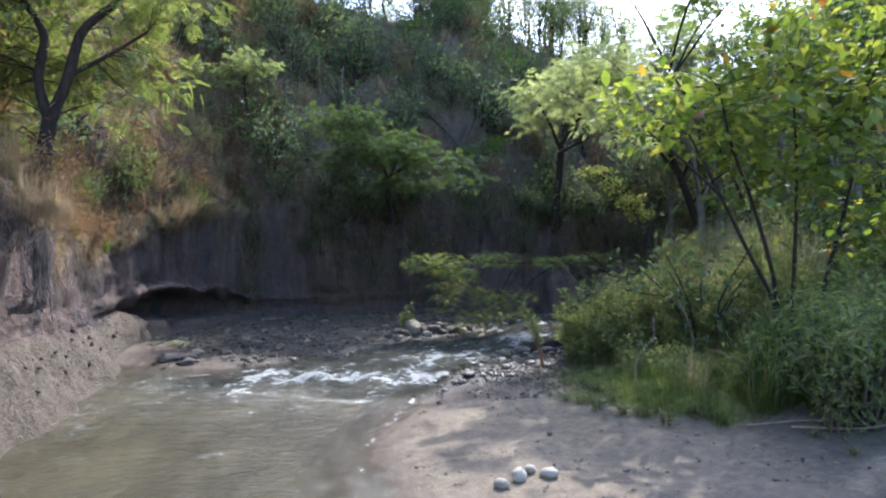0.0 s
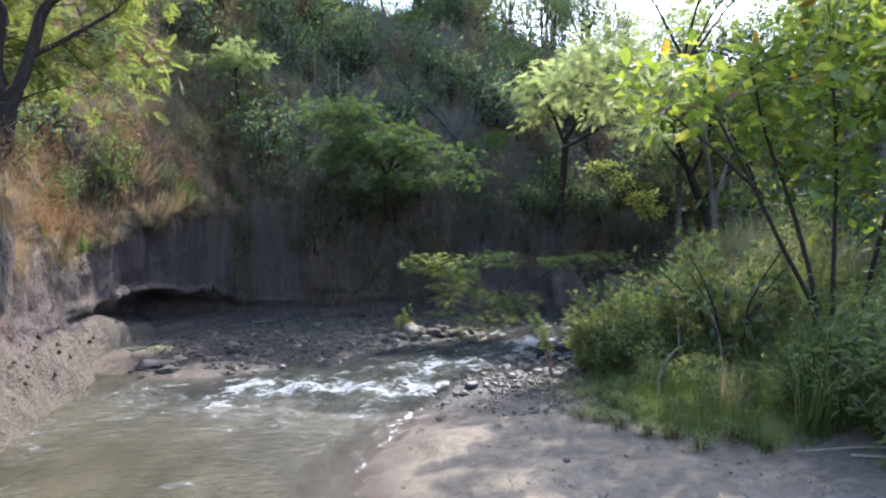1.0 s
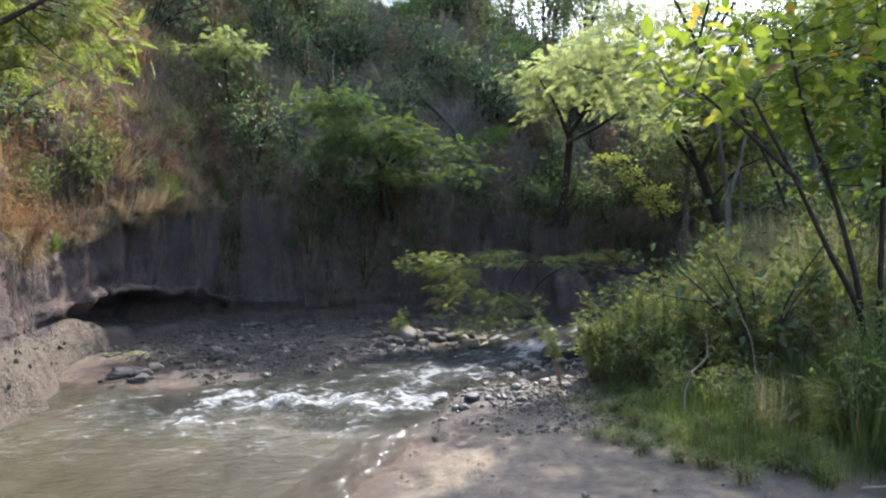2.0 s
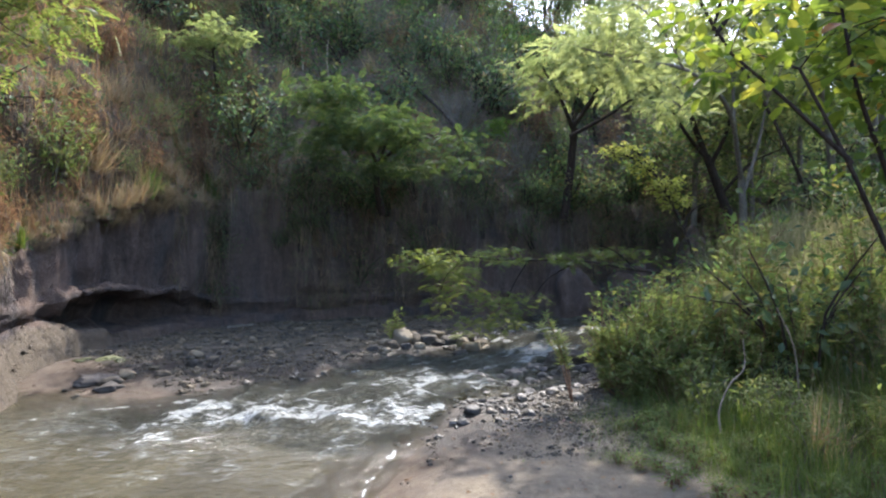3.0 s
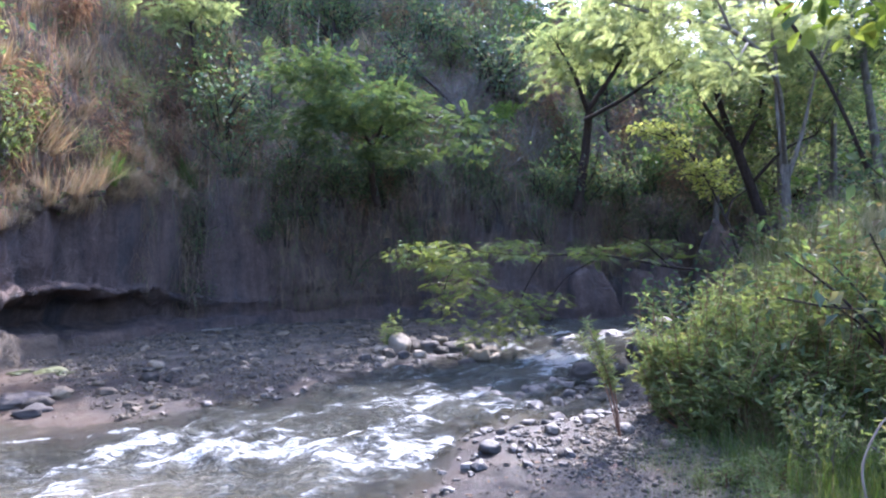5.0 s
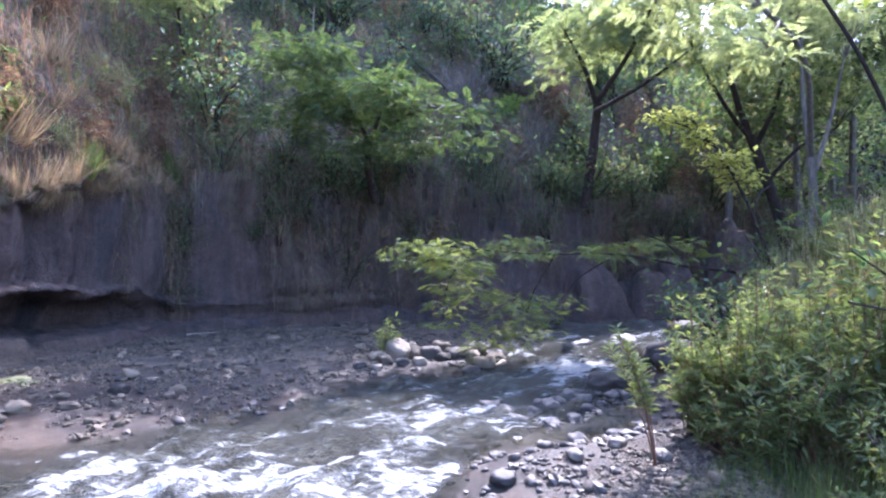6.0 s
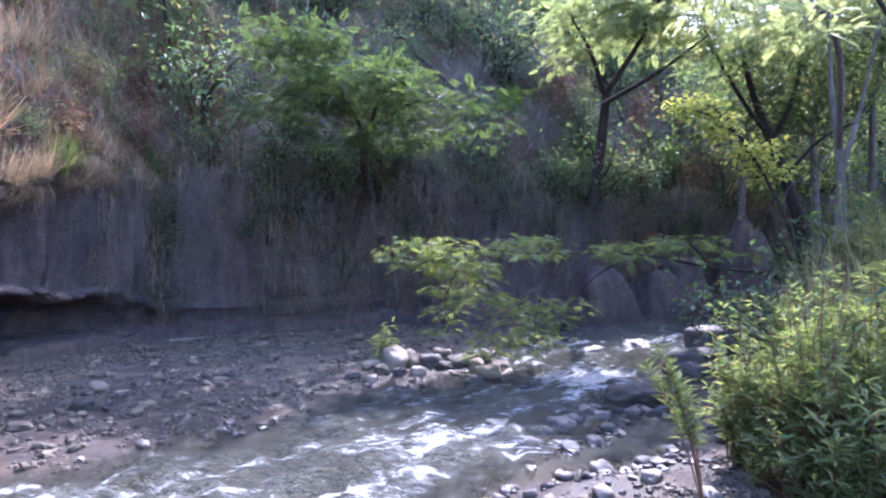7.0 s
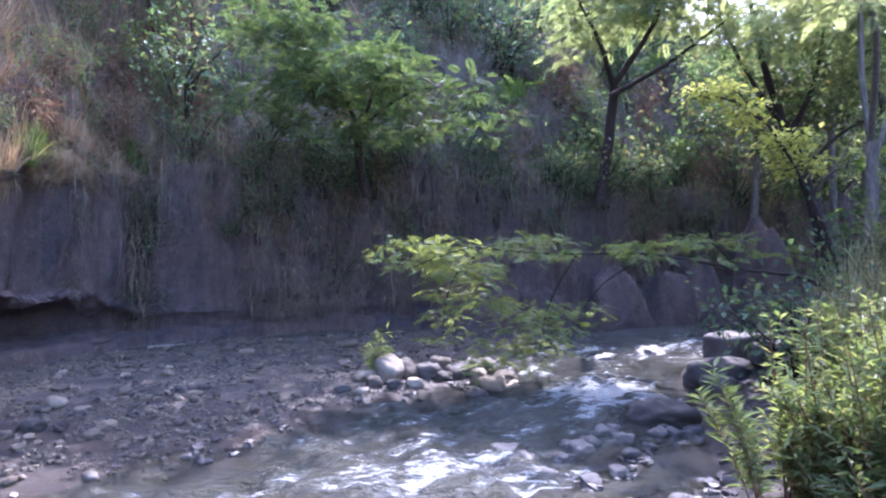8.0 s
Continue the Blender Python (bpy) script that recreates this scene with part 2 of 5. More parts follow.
def water_material():
    m, t, b, out = material("river_water")
    v = coords(t)
    swirl = noise_tex(t, coords(t, (1, 0.6, 1)), 1.6, 3, 0.5)
    col = ramp(t, swirl, [(0.35, (0.04, 0.035, 0.02)), (0.65, (0.064, 0.056, 0.032))])
    rush = attribute(t, "rush")
    col = blend(t, rush, col, ramp(t, swirl, [(0.35, (0.05, 0.049, 0.036)), (0.65, (0.09, 0.088, 0.066))]))
    n1 = noise_tex(t, coords(t, (1, 1.7, 1)), 4.2, 4, 0.55)
    n2 = noise_tex(t, coords(t, (1, 1.7, 1)), 11, 5, 0.6)
    foam_n = node(t, "ShaderNodeTexNoise", Vector=coords(t, (0.9, 1.6, 1)), Scale=5.5, Detail=9.0, Roughness=0.66, Distortion=1.0).outputs[0]
    sharp = node(t, "ShaderNodeMapRange", Value=foam_n, i1=0.25, i2=0.75, i3=0.0, i4=1.0)
    sharp.clamp = False
    lift = node(t, "ShaderNodeMath", i0=sharp.outputs[0], i1=attribute(t, "foam"))
    lift.operation = "ADD"
    foam = ramp(t, lift.outputs[0], [(0.52, (0, 0, 0)), (0.76, (0.13, 0.13, 0.13)), (0.97, (0.4, 0.4, 0.4)), (1.22, (1, 1, 1))])
    t.links.new(blend(t, foam, col, (0.35, 0.36, 0.335)), b.inputs["Base Color"])
    fr = node(t, "ShaderNodeMapRange", Value=foam, i3=0.1, i4=0.6)
    t.links.new(fr.outputs[0], b.inputs["Roughness"])
    b.inputs["IOR"].default_value = 1.333
    depth = attribute(t, "depth")
    al = node(t, "ShaderNodeMath", i0=depth, i1=foam)
    al.operation = "MAXIMUM"
    t.links.new(al.outputs[0], b.inputs["Alpha"])
    amp = node(t, "ShaderNodeMapRange", Value=rush, i3=0.3, i4=1.0)
    h = node(t, "ShaderNodeMath", i0=n1, i1=n2)
    h.operation = "ADD"
    bp = node(t, "ShaderNodeBump", Height=h.outputs[0], Strength=amp.outputs[0], Distance=0.28)
    t.links.new(bp.outputs[0], b.inputs["Normal"])
    return m


CLIFF, GROUND, WATER = cliff_material(), ground_material(), water_material()

# ---- mesh helpers ----
rng = np.random.default_rng(11)


def mesh(name, V, F, mat, smooth=True):
    """A mesh from an array of places and an array of faces that all have the same number of corners."""
    V, F = np.asarray(V, dtype=np.float32), np.asarray(F, dtype=np.int32)
    me = bpy.data.meshes.new(name)
    me.vertices.add(len(V))
    me.vertices.foreach_set("co", V.ravel())
    me.loops.add(F.size)
    me.loops.foreach_set("vertex_index", F.ravel())
    me.polygons.add(len(F))
    me.polygons.foreach_set("loop_start", np.arange(len(F), dtype=np.int32) * F.shape[1])
    me.polygons.foreach_set("use_smooth", np.full(len(F), smooth))
    me.update(calc_edges=True)
    me.validate()
    me.materials.append(mat)
    return me


def values(me, name, data):
    me.attributes.new(name, "FLOAT", "POINT").data.foreach_set("value", np.asarray(data, dtype=np.float32).ravel())


def part(name, me, parent, label="", kind=""):
    ob = new(name, me)
    ob.parent = parent
    return tagged(ob, label, kind=kind)


def thing(name, place, label, category, group=""):
    ob = new(name)
    ob.empty_display_size = 0.1
    ob.matrix_world = place if isinstance(place, Matrix) else Matrix.Translation(place)
    return tagged(ob, label, category, group)


def joined(pieces):
    """Several (V, F) pairs as one."""
    vs, fs, k = [], [], 0
    for V, F in pieces:
        vs.append(V)
        fs.append(np.asarray(F) + k)
        k += len(V)
    return np.concatenate(vs), np.concatenate(fs)


def spline(points, count):
    """A smooth line through the points (Catmull-Rom), with that many samples a span."""
    p = np.asarray(points, dtype=float)
    p = np.vstack([2 * p[0] - p[1], p, 2 * p[-1] - p[-2]])
    t = np.linspace(0, 1, count, endpoint=False)[:, None]
    out = [0.5 * (2 * b + (c - a) * t + (2 * a - 5 * b + 4 * c - d) * t ** 2 + (3 * b - a - 3 * c + d) * t ** 3)
           for a, b, c, d in zip(p[:-3], p[1:-2], p[2:-1], p[3:])]
    return np.vstack([*out, p[-2:-1]])


def tube(points, r0, r1, sides=7, count=5, rough=0.0):
    """A tapered, slightly knobbly branch along the points."""
    P = spline(points, count)
    n = len(P)
    T = np.gradient(P, axis=0)
    T /= np.linalg.norm(T, axis=1)[:, None] + 1e-9
    ref = np.array([0.31, 0.17, 0.93]) if abs(T[0][2]) < 0.9 else np.array([0.9, 0.4, 0.1])
    A = np.cross(T, ref)
    A /= np.linalg.norm(A, axis=1)[:, None] + 1e-9
    B = np.cross(T, A)
    r = np.linspace(r0, r1, n)
    a = np.arange(sides) * 2 * np.pi / sides
    k = 1 + rough * rng.normal(0, 1, (n, sides))
    V = P[:, None] + (r[:, None] * k)[..., None] * (np.cos(a)[None, :, None] * A[:, None] + np.sin(a)[None, :, None] * B[:, None])
    i, j = np.meshgrid(np.arange(n - 1), np.arange(sides), indexing="ij")
    j2 = (j + 1) % sides
    F = np.stack([i * sides + j, i * sides + j2, (i + 1) * sides + j2, (i + 1) * sides + j], -1).reshape(-1, 4)
    return V.reshape(-1, 3), F


BROAD = (np.array([(0, 0, 0), (-.21, .3, .05), (.21, .3, .05), (-.27, .66, .05), (.27, .66, .05), (0, 1, -.1), (0, .3, 0), (0, .66, 0)]),
         np.array([(0, 6, 1), (0, 2, 6), (6, 7, 3), (6, 3, 1), (6, 2, 4), (6, 4, 7), (7, 5, 3), (7, 4, 5)]))
SMALL = (np.array([(0, 0, 0), (-.26, .5, .08), (0, 1, -.04), (.26, .5, .08)]), np.array([(0, 3, 2), (0, 2, 1)]))
NARROW = (np.array([(0, 0, 0), (-.09, .45, .04), (0, 1, -.12), (.09, .45, .04)]), np.array([(0, 3, 2), (0, 2, 1)]))
BLADE = (np.array([(-.02, 0, 0), (.02, 0, 0), (-.017, .06, .4), (.017, .06, .4), (-.01, .2, .75), (.01, .2, .75), (0, .45, .97)]),
         np.array([(0, 1, 3), (0, 3, 2), (2, 3, 5), (2, 5, 4), (4, 5, 6)]))


def feather(pairs, length, width):
    """A pinnate leaf: pairs of small leaflets along a drooping rib, one unit long."""
    V, F = [], []
    for i in range(pairs):
        y = 0.12 + 0.84 * i / (pairs - 1)
        z = -0.22 * y * y
        s = length * (1 - 0.55 * abs(2 * y - 0.9) ** 2)
        for side in (-1, 1):
            k = len(V)
            V += [(0, y, z), (side * s * .45, y + .06 + width, z + .01), (side * s, y + .1, z - .04), (side * s * .5, y + .0 - width * .6, z + .0)]
            F += [(k, k + 1, k + 2), (k, k + 2, k + 3)] if side < 0 else [(k, k + 2, k + 1), (k, k + 3, k + 2)]
    return np.array(V), np.array(F)


FEATHER, FEATHER_LOW, FEATHER_FINE = feather(6, 0.34, 0.07), feather(4, 0.36, 0.1), feather(9, 0.27, 0.035)


def frames_for(D, up):
    """Turns whose y axis is D and whose z axis is near up."""
    D = D / (np.linalg.norm(D, axis=1)[:, None] + 1e-9)
    X = np.cross(D, up)
    X /= np.linalg.norm(X, axis=1)[:, None] + 1e-9
    return np.stack([X, D, np.cross(X, D)], -1)


def scatter(shape, P, R, S):
    """One copy of the shape at each place, turned by R and scaled by S."""
    T, F = shape
    V = P[:, None] + np.einsum("nij,kj->nki", R, T) * np.asarray(S)[:, None, None]
    return V.reshape(-1, 3), (F[None] + (np.arange(len(P)) * len(T))[:, None, None]).reshape(-1, F.shape[1])


def leaf_places(centres, per, spread, size, droop=0.2, flat=0.6):
    """Leaves in clumps round the centres, pointing outward and hanging a little."""
    C = np.repeat(np.asarray(centres), per, axis=0)
    off = rng.normal(0, 1, C.shape) * np.array(spread)
    D = off / (np.linalg.norm(off, axis=1)[:, None] + 1e-6) + rng.normal(0, 0.6, C.shape)
    D[:, 2] = D[:, 2] * flat - droop
    U = np.tile((0.0, 0.0, 1.0), (len(C), 1)) + rng.normal(0, 0.35, C.shape)
    return C + off, frames_for(D, U), size * rng.uniform(0.6, 1.25, len(C))


def leaves(shape, *places):
    return scatter(shape, *leaf_places(*places))


def tree(name, label, group, base, trunk, limbs, blobs, clumps, per, spread, shape, size, bark, leaf, droop=0.2, twig=0.012, singles=0):
    """A tree: a trunk, limbs, twigs that reach out to every clump, and a crown of leaves. All places are in the world."""
    base = np.array(base, dtype=float)
    ob = thing(name, tuple(base), label, "tree", group)
    skeleton = []
    for i, (pts, r0, r1) in enumerate([trunk, *limbs]):
        pts = np.array(pts, dtype=float)
        S = spline(pts, 6)
        skeleton.append(S[len(S) // 3:] if i == 0 and limbs else S[len(S) // 4:])
        V, F = tube(pts - base, r0, r1, 9, 6, 0.05)
        part("trunk" if i == 0 else "limb", mesh("wood", V, F, bark), ob)
    S = np.vstack(skeleton)
    w = np.array([np.prod(b[1]) for b in blobs])
    pick = rng.choice(len(blobs), clumps, p=w / w.sum())
    q = rng.normal(0, 1, (clumps, 3))
    q /= np.linalg.norm(q, axis=1)[:, None]
    q *= rng.uniform(0.25, 1, clumps)[:, None] ** 0.5
    C = np.array([blobs[i][0] for i in pick]) + q * np.array([blobs[i][1] for i in pick])
    twigs = []
    for c in C[::2] if clumps > 60 else C:
        d = np.linalg.norm(S - c, axis=1) + 0.6 * np.maximum(0, S[:, 2] - c[2])
        a = S[np.argmin(d)]
        mid = (a + c) / 2 + rng.normal(0, 0.08, 3) + (0, 0, 0.1 * np.linalg.norm(c - a))
        twigs.append(tube(np.array([a, mid, c]) - base, twig * (0.6 + 0.5 * np.linalg.norm(c - a)), twig * 0.3, 3, 2))
    V, F = joined(twigs)
    part("branchwork", mesh("branchwork", V, F, bark), ob, kind="stuff")
    P, R, S = leaf_places(C - base, per, spread, size, droop)
    order = np.argsort(P[:, 1])
    rest = order[singles:]
    crown = part("crown", mesh("crown", *scatter(shape, P[rest], R[rest], S[rest]), leaf, False), ob, kind="stuff")
    if singles:
        one = mesh("leaf", *shape, leaf, False)
        for i in order[:singles]:
            part("leaf", one, crown).matrix_local = Matrix.Translation(P[i]) @ Matrix(R[i]).to_4x4() @ Matrix.Scale(S[i], 4)
    return ob


# ---- the river's plan ----
SHORE = [(-.6, -14), (-.2, 0), (-.3, 3), (-.42, 4.27), (-.68, 5.3), (-.57, 6.2), (-.3, 7.3), (.0, 8.2), (.28, 9.1), (.8, 9.65), (1.5, 10.15), (2.05, 10.8), (2.5, 11.6),
         (3.3, 13), (4.6, 14.5), (6.5, 16.4), (9, 18.2), (13, 20), (22, 23), (50, 30), (50, 36), (22, 29), (10, 23), (6, 20.5), (2.7, 19), (1.9, 17), (.9, 14.6), (.3, 13.2),
         (-.2, 12.85), (-.8, 12.4), (-1.5, 11.75), (-1.8, 11.1), (-2.3, 10.5), (-2.7, 10.0), (-3.2, 9.55), (-4.0, 9.3), (-4.7, 9.6), (-5.6, 9.9), (-6, 9), (-5.8, 5), (-5.6, 0), (-5.4, -14)]


def shore_distance(x, y):
    """Metres to the shore line, negative in the river."""
    pts = np.array(SHORE, dtype=float)
    nxt = np.roll(pts, -1, axis=0)
    d = np.full(x.shape, 1e9)
    inside = np.zeros(x.shape, dtype=bool)
    for (ax, ay), (bx, by) in zip(pts, nxt):
        ex, ey = bx - ax, by - ay
        h = np.clip(((x - ax) * ex + (y - ay) * ey) / (ex * ex + ey * ey), 0, 1)
        d = np.minimum(d, np.hypot(x - ax - h * ex, y - ay - h * ey))
        if ey != 0:
            inside ^= ((ay > y) != (by > y)) & (x < (y - ay) * ex / ey + ax)
    return np.where(inside, -d, d)


def wobble(x, y, scale, seed):
    """A smooth sum of waves from -1 to 1."""
    r = np.random.default_rng(seed)
    out = np.zeros(np.shape(x))
    for k in range(10):
        a, f, p = r.uniform(0, 2 * np.pi), r.uniform(0.5, 2.0) / scale, r.uniform(0, 2 * np.pi)
        out += np.sin((x * np.cos(a) + y * np.sin(a)) * 2 * np.pi * f + p)
    return out / 4.5


def lattice(x, y, seed):
    """Smooth noise from 0 to 1 on a lattice one unit wide."""
    table = np.random.default_rng(seed).random((64, 64))
    i, j = np.floor(x).astype(int), np.floor(y).astype(int)
    u, v = x - i, y - j
    u, v = u * u * (3 - 2 * u), v * v * (3 - 2 * v)
    a, b, c, d = table[i % 64, j % 64], table[(i + 1) % 64, j % 64], table[i % 64, (j + 1) % 64], table[(i + 1) % 64, (j + 1) % 64]
    return (a * (1 - u) + b * u) * (1 - v) + (c * (1 - u) + d * u) * v


def clouds(x, y, seed, octaves=4):
    """Several layers of lattice noise, each half as wide and half as strong."""
    out, k = 0 * x, 0.5
    for n in range(octaves):
        out = out + k * lattice(x * 2 ** n + 7.3 * n, y * 2 ** n + 3.1 * n, seed + n)
        k *= 0.5
    return out / (1 - 0.5 ** octaves)


def ease(x, a, b):
    k = np.clip((x - a) / (b - a), 0, 1)
    return k * k * (3 - 2 * k)


def water_level(x, y):
    return -0.24 + 0.05 * ease(y, 7.6, 10.5) + 0.02 * ease(y, 11, 15)


def ground_level(x, y):
    x, y = np.asarray(x, dtype=float), np.asarray(y, dtype=float)
    d = shore_distance(x, y) + 0.06 * wobble(x, y, 0.9, 3)
    low = -np.minimum(0.42, 0.22 * -np.minimum(d, 0))
    gravel_bar = ease(y - 11 - x, -.3, .3) * ease(y, 9.0, 10.0)
    high = (0.17 - 0.085 * gravel_bar) * (1 - np.exp(-np.maximum(d, 0) / (0.7 + 0.5 * gravel_bar)))
    bank = np.maximum(0, x - 1.3 - 0.12 * np.maximum(0, y - 8) ** 1.3)
    rise = 0.09 * bank + 0.14 * np.maximum(0, bank - 1.4) + 0.1 * np.maximum(0, bank - 6)
    rise = rise + .75 * np.exp(-((x - 5.9) / 1.5) ** 2 - ((y - 11.9) / 1.6) ** 2)
    rise = np.where(d > 0, rise * ease(d, 0, 0.8), 0)
    rise = np.minimum(rise, 6 + 0.02 * bank)
    high = high - 0.17 * np.exp(-((x - 1.35) / .8) ** 2 - ((y - 10.0) / .7) ** 2) * (d > 0)
    return water_level(x, y) + np.where(d > 0, high + rise, low) + 0.012 * wobble(x, y, 0.5, 5) + 0.007 * np.maximum(0, wobble(x, y, 0.2, 7)) * (d > 0) + 0.02 * wobble(x, y, 1.7, 6) * (d > -0.2)


def stretched(lo, hi, a, b, step, growth=1.25):
    """Coordinates that lie close between a and b and thin out towards lo and hi."""
    mid = list(np.arange(a, b, step))
    s, v = step, b
    up = []
    while v < hi:
        up.append(v)
        s *= growth
        v += s
    s, v = step, a - step
    down = []
    while v > lo:
        down.append(v)
        s *= growth
        v -= s
    return np.array([lo] + down[::-1] + mid + up + [hi])


def grid_faces(nx, ny):
    i, j = np.meshgrid(np.arange(nx - 1), np.arange(ny - 1), indexing="ij")
    return np.stack([i * ny + j, (i + 1) * ny + j, (i + 1) * ny + j + 1, i * ny + j + 1], -1).reshape(-1, 4)


gx, gy = stretched(-900, 900, -7, 5, 0.085), stretched(-900, 900, 2.5, 18.5, 0.085)
X, Y = np.meshgrid(gx, gy, indexing="ij")
Z = ground_level(X, Y)
D = shore_distance(X, Y)
me = mesh("ground", np.stack([X, Y, Z], -1).reshape(-1, 3), grid_faces(len(gx), len(gy)), GROUND)
bar = np.where(X > -.2, ease(Y - 0.3 * X, 6.7, 7.6), ease(Y, 8.9, 9.5)) * (D > -1.2)
bar = bar * ease(X + 3.6 + (Y - 9.7) * 1.05 + .6 * np.maximum(0, Y - 11.5), -.3, .3)
values(me, "gravel", np.clip(bar * (0.9 + 0.4 * wobble(X, Y, 1.1, 9)), 0, 1))
values(me, "soil", ease(X - 0.1 * np.maximum(0, Y - 7), 2.0, 3.0) * ease(wobble(X, Y, 1.2, 8) + 0.6 * (X - 2.3), -0.3, 0.5))
pool_side = ease(-X, 2.3, 3.0) * ease(-Y, -12.6, -11.8)
values(me, "wet", np.maximum(pool_side, 1 - ease(D / np.where(X > -1.2, 1 + 2.2 * ease(Y, 5.6, 7.0), np.where((X < -2) & (Y < 12.5), 5.5, 1.0)) + 0.05 * wobble(X, Y, 0.6, 12), 0.05, 0.4)))
ground = tagged(new("ground", me), "pale sandy bank and grey gravel bar beside a stream", "ground", kind="structure")

wx, wy = stretched(-6.4, 50, -6, 5, 0.04, 1.12), stretched(-14, 36, 2.8, 16, 0.04, 1.12)
X, Y = np.meshgrid(wx, wy, indexing="ij")
D = shore_distance(X, Y)
rush = ease(Y + 0.5 * wobble(X, Y, 2, 21), 7.5, 8.4) * ease(X + 0.12 * (Y - 9), -5.2, -3.2) * (1 - 0.5 * ease(Y, 14, 20))
rush = np.maximum(rush * ease(-D, -.15, 0.25), 0.6 * np.exp(-((X - 1.2) / .8) ** 2 - ((Y - 9.95) / .5) ** 2))
ripple = 0.006 * wobble(X, Y * 1.6, 0.45, 22) + 0.004 * wobble(X, Y * 1.7, 0.17, 26)
along, across = -.72 * X - .69 * Y, .69 * X - .72 * Y
bend = along + .5 * clouds(X / .8, Y / .8, 301, 3)
crest = np.exp(-((Y - 8.7 - 0.12 * (X + 1.5)) / 0.85) ** 2) * ease(X, -3.7, -2.2) * (1 - ease(X, -0.2, 0.6))
swell = clouds(bend / .62, across / 1.1, 310, 2) - .5
curl = 1 - np.abs(2 * clouds(bend / .5, across / .8, 320, 4) - 1) * 2.2
chop = .15 * swell + .028 * curl + .1 * (clouds(bend / .22, across / .3, 330, 3) - .5)
Z = water_level(X, Y) + ripple + rush * chop * (1 + 0.75 * crest)
keep = (D < 0.3 + 0.8 * np.exp(-((X - 1.35) / .9) ** 2 - ((Y - 10.0) / .8) ** 2)) & (Z > ground_level(X, Y) - 0.05)
F = grid_faces(len(wx), len(wy))
F = F[keep.reshape(-1)[F].any(axis=1)]
used, F2 = np.unique(F, return_inverse=True)
me = mesh("river", np.stack([X, Y, Z], -1).reshape(-1, 3)[used], F2.reshape(F.shape), WATER)
# sun glitter near (1.9, 12.4) is painted as a soft patch of foam
glint_foam = np.exp(-((X - 1.9) / 0.55) ** 2 - ((Y - 12.4) / 0.6) ** 2) + np.exp(-((X - 4.0) / 0.8) ** 2 - ((Y - 15.8) / 0.5) ** 2)
line = np.exp(-((Y - 9.12 - 0.25 * (X + 3.5)) / 0.07) ** 2) * ease(X, -4.2, -3.9) * (1 - ease(X, -3.0, -2.6))
flecks = np.exp(-((D + 0.1 + 0.05 * wobble(X, Y, 0.5, 41)) / 0.028) ** 2) * (Y < 8) * ease(wobble(X, Y, 0.5, 42) + .6 * wobble(X, Y, 0.12, 43), -0.4, 0.5)
streaks = clouds(bend / .9, across / .2, 340, 4)
patches = clouds(X / 1.1, Y / .8, 350, 3)
fine = clouds(bend / .2, across / .11, 360, 3)
white = crest * (.25 + .5 * (patches - .5) + .8 * swell + .8 * (streaks - .5) + .9 * (fine - .5))
white = white + rush * (1 - .7 * crest) * (-.02 + .4 * (patches - .5) + .7 * swell + .7 * (streaks - .5) + .7 * (fine - .5))
# extra white right of midstream paints bright reflections into the foam
white = white + .08 * ease(X, -1.5, .5) * rush + .6 * rush * np.exp(-((Y - 10.4 - .55 * (X + .2)) / 1.0) ** 2) * ease(X, -2.2, -1.0) * (streaks - .35)
speck = ease(clouds(X / .5, Y / .2, 372, 4) + .35 * np.exp(-((Y - 7.4) / .8) ** 2) + .25 * ease(-X, 3.2, 4.4) * ease(Y, 3.5, 5), .52, .8)
foam = white - .26 * (1 - rush) + .3 * speck * (1 - rush) * (D < -.1) + .14 * np.exp(-((Y - 7.3) / 0.9) ** 2) * (D < -.25) * ease(wobble(X, Y * 1.5, .5, 44), 0, 1) + 1.0 * flecks + .36 * glint_foam + .5 * line
values(me, "foam", foam.reshape(-1)[used])
values(me, "rush", rush.reshape(-1)[used])
values(me, "depth", np.clip(0.35 + (Z - ground_level(X, Y)) * 4.5, 0, 1).reshape(-1)[used])
tagged(new("water", me), "shallow murky stream with a white foaming riffle", "water", kind="structure")

# ---- the cliff: a bank with a washed toe, an undercut wall and a steep slope above ----
# x, y, toe width, toe height, undercut, lip height, slope, ridge height
CLIFF_KEYS = np.array([
    (-3.2, -30, .4, .5, 0, 2.3, 1.1, 13), (-3.9, 0, .4, .5, 0, 2.3, 1.2, 13), (-4.2, 5.4, .45, .55, 0, 2.3, 1.2, 13),
    (-4.6, 7.2, .5, .6, 0, 2.2, 1.3, 13), (-5.05, 8.6, .4, .5, 0, 1.9, 1.4, 13), (-5.7, 10, .35, .45, 0, 1.6, 1.7, 13),
    (-6.2, 11.6, .3, .4, .2, 1.8, 1.8, 13), (-6.2, 13.4, .1, .15, .95, 2.4, 1.9, 13), (-5.7, 15.1, .1, .1, .75, 2.8, 1.6, 14.5),
    (-4.7, 16.4, .1, .12, .15, 3.0, 1.4, 14.5), (-1.9, 17.7, .12, .12, .12, 3.1, 1.28, 12.4), (2.7, 18.2, .2, .4, 0, 2.9, 1.2, 12.2),
    (6, 19.5, .3, .8, 0, 2.7, 1.2, 12.2), (10, 21.5, .3, .8, 0, 2.6, 1.2, 11.2), (25, 27, .3, .8, 0, 2.5, 1.2, 10), (70, 36, .3, .8, 0, 2.5, 1.2, 10)])
line = spline(CLIFF_KEYS, 40)
seg = np.r_[0, np.cumsum(np.hypot(*np.diff(line[:, :2], axis=0).T))]
su = stretched(0, seg[-1], 30, 68, 0.1, 1.2)
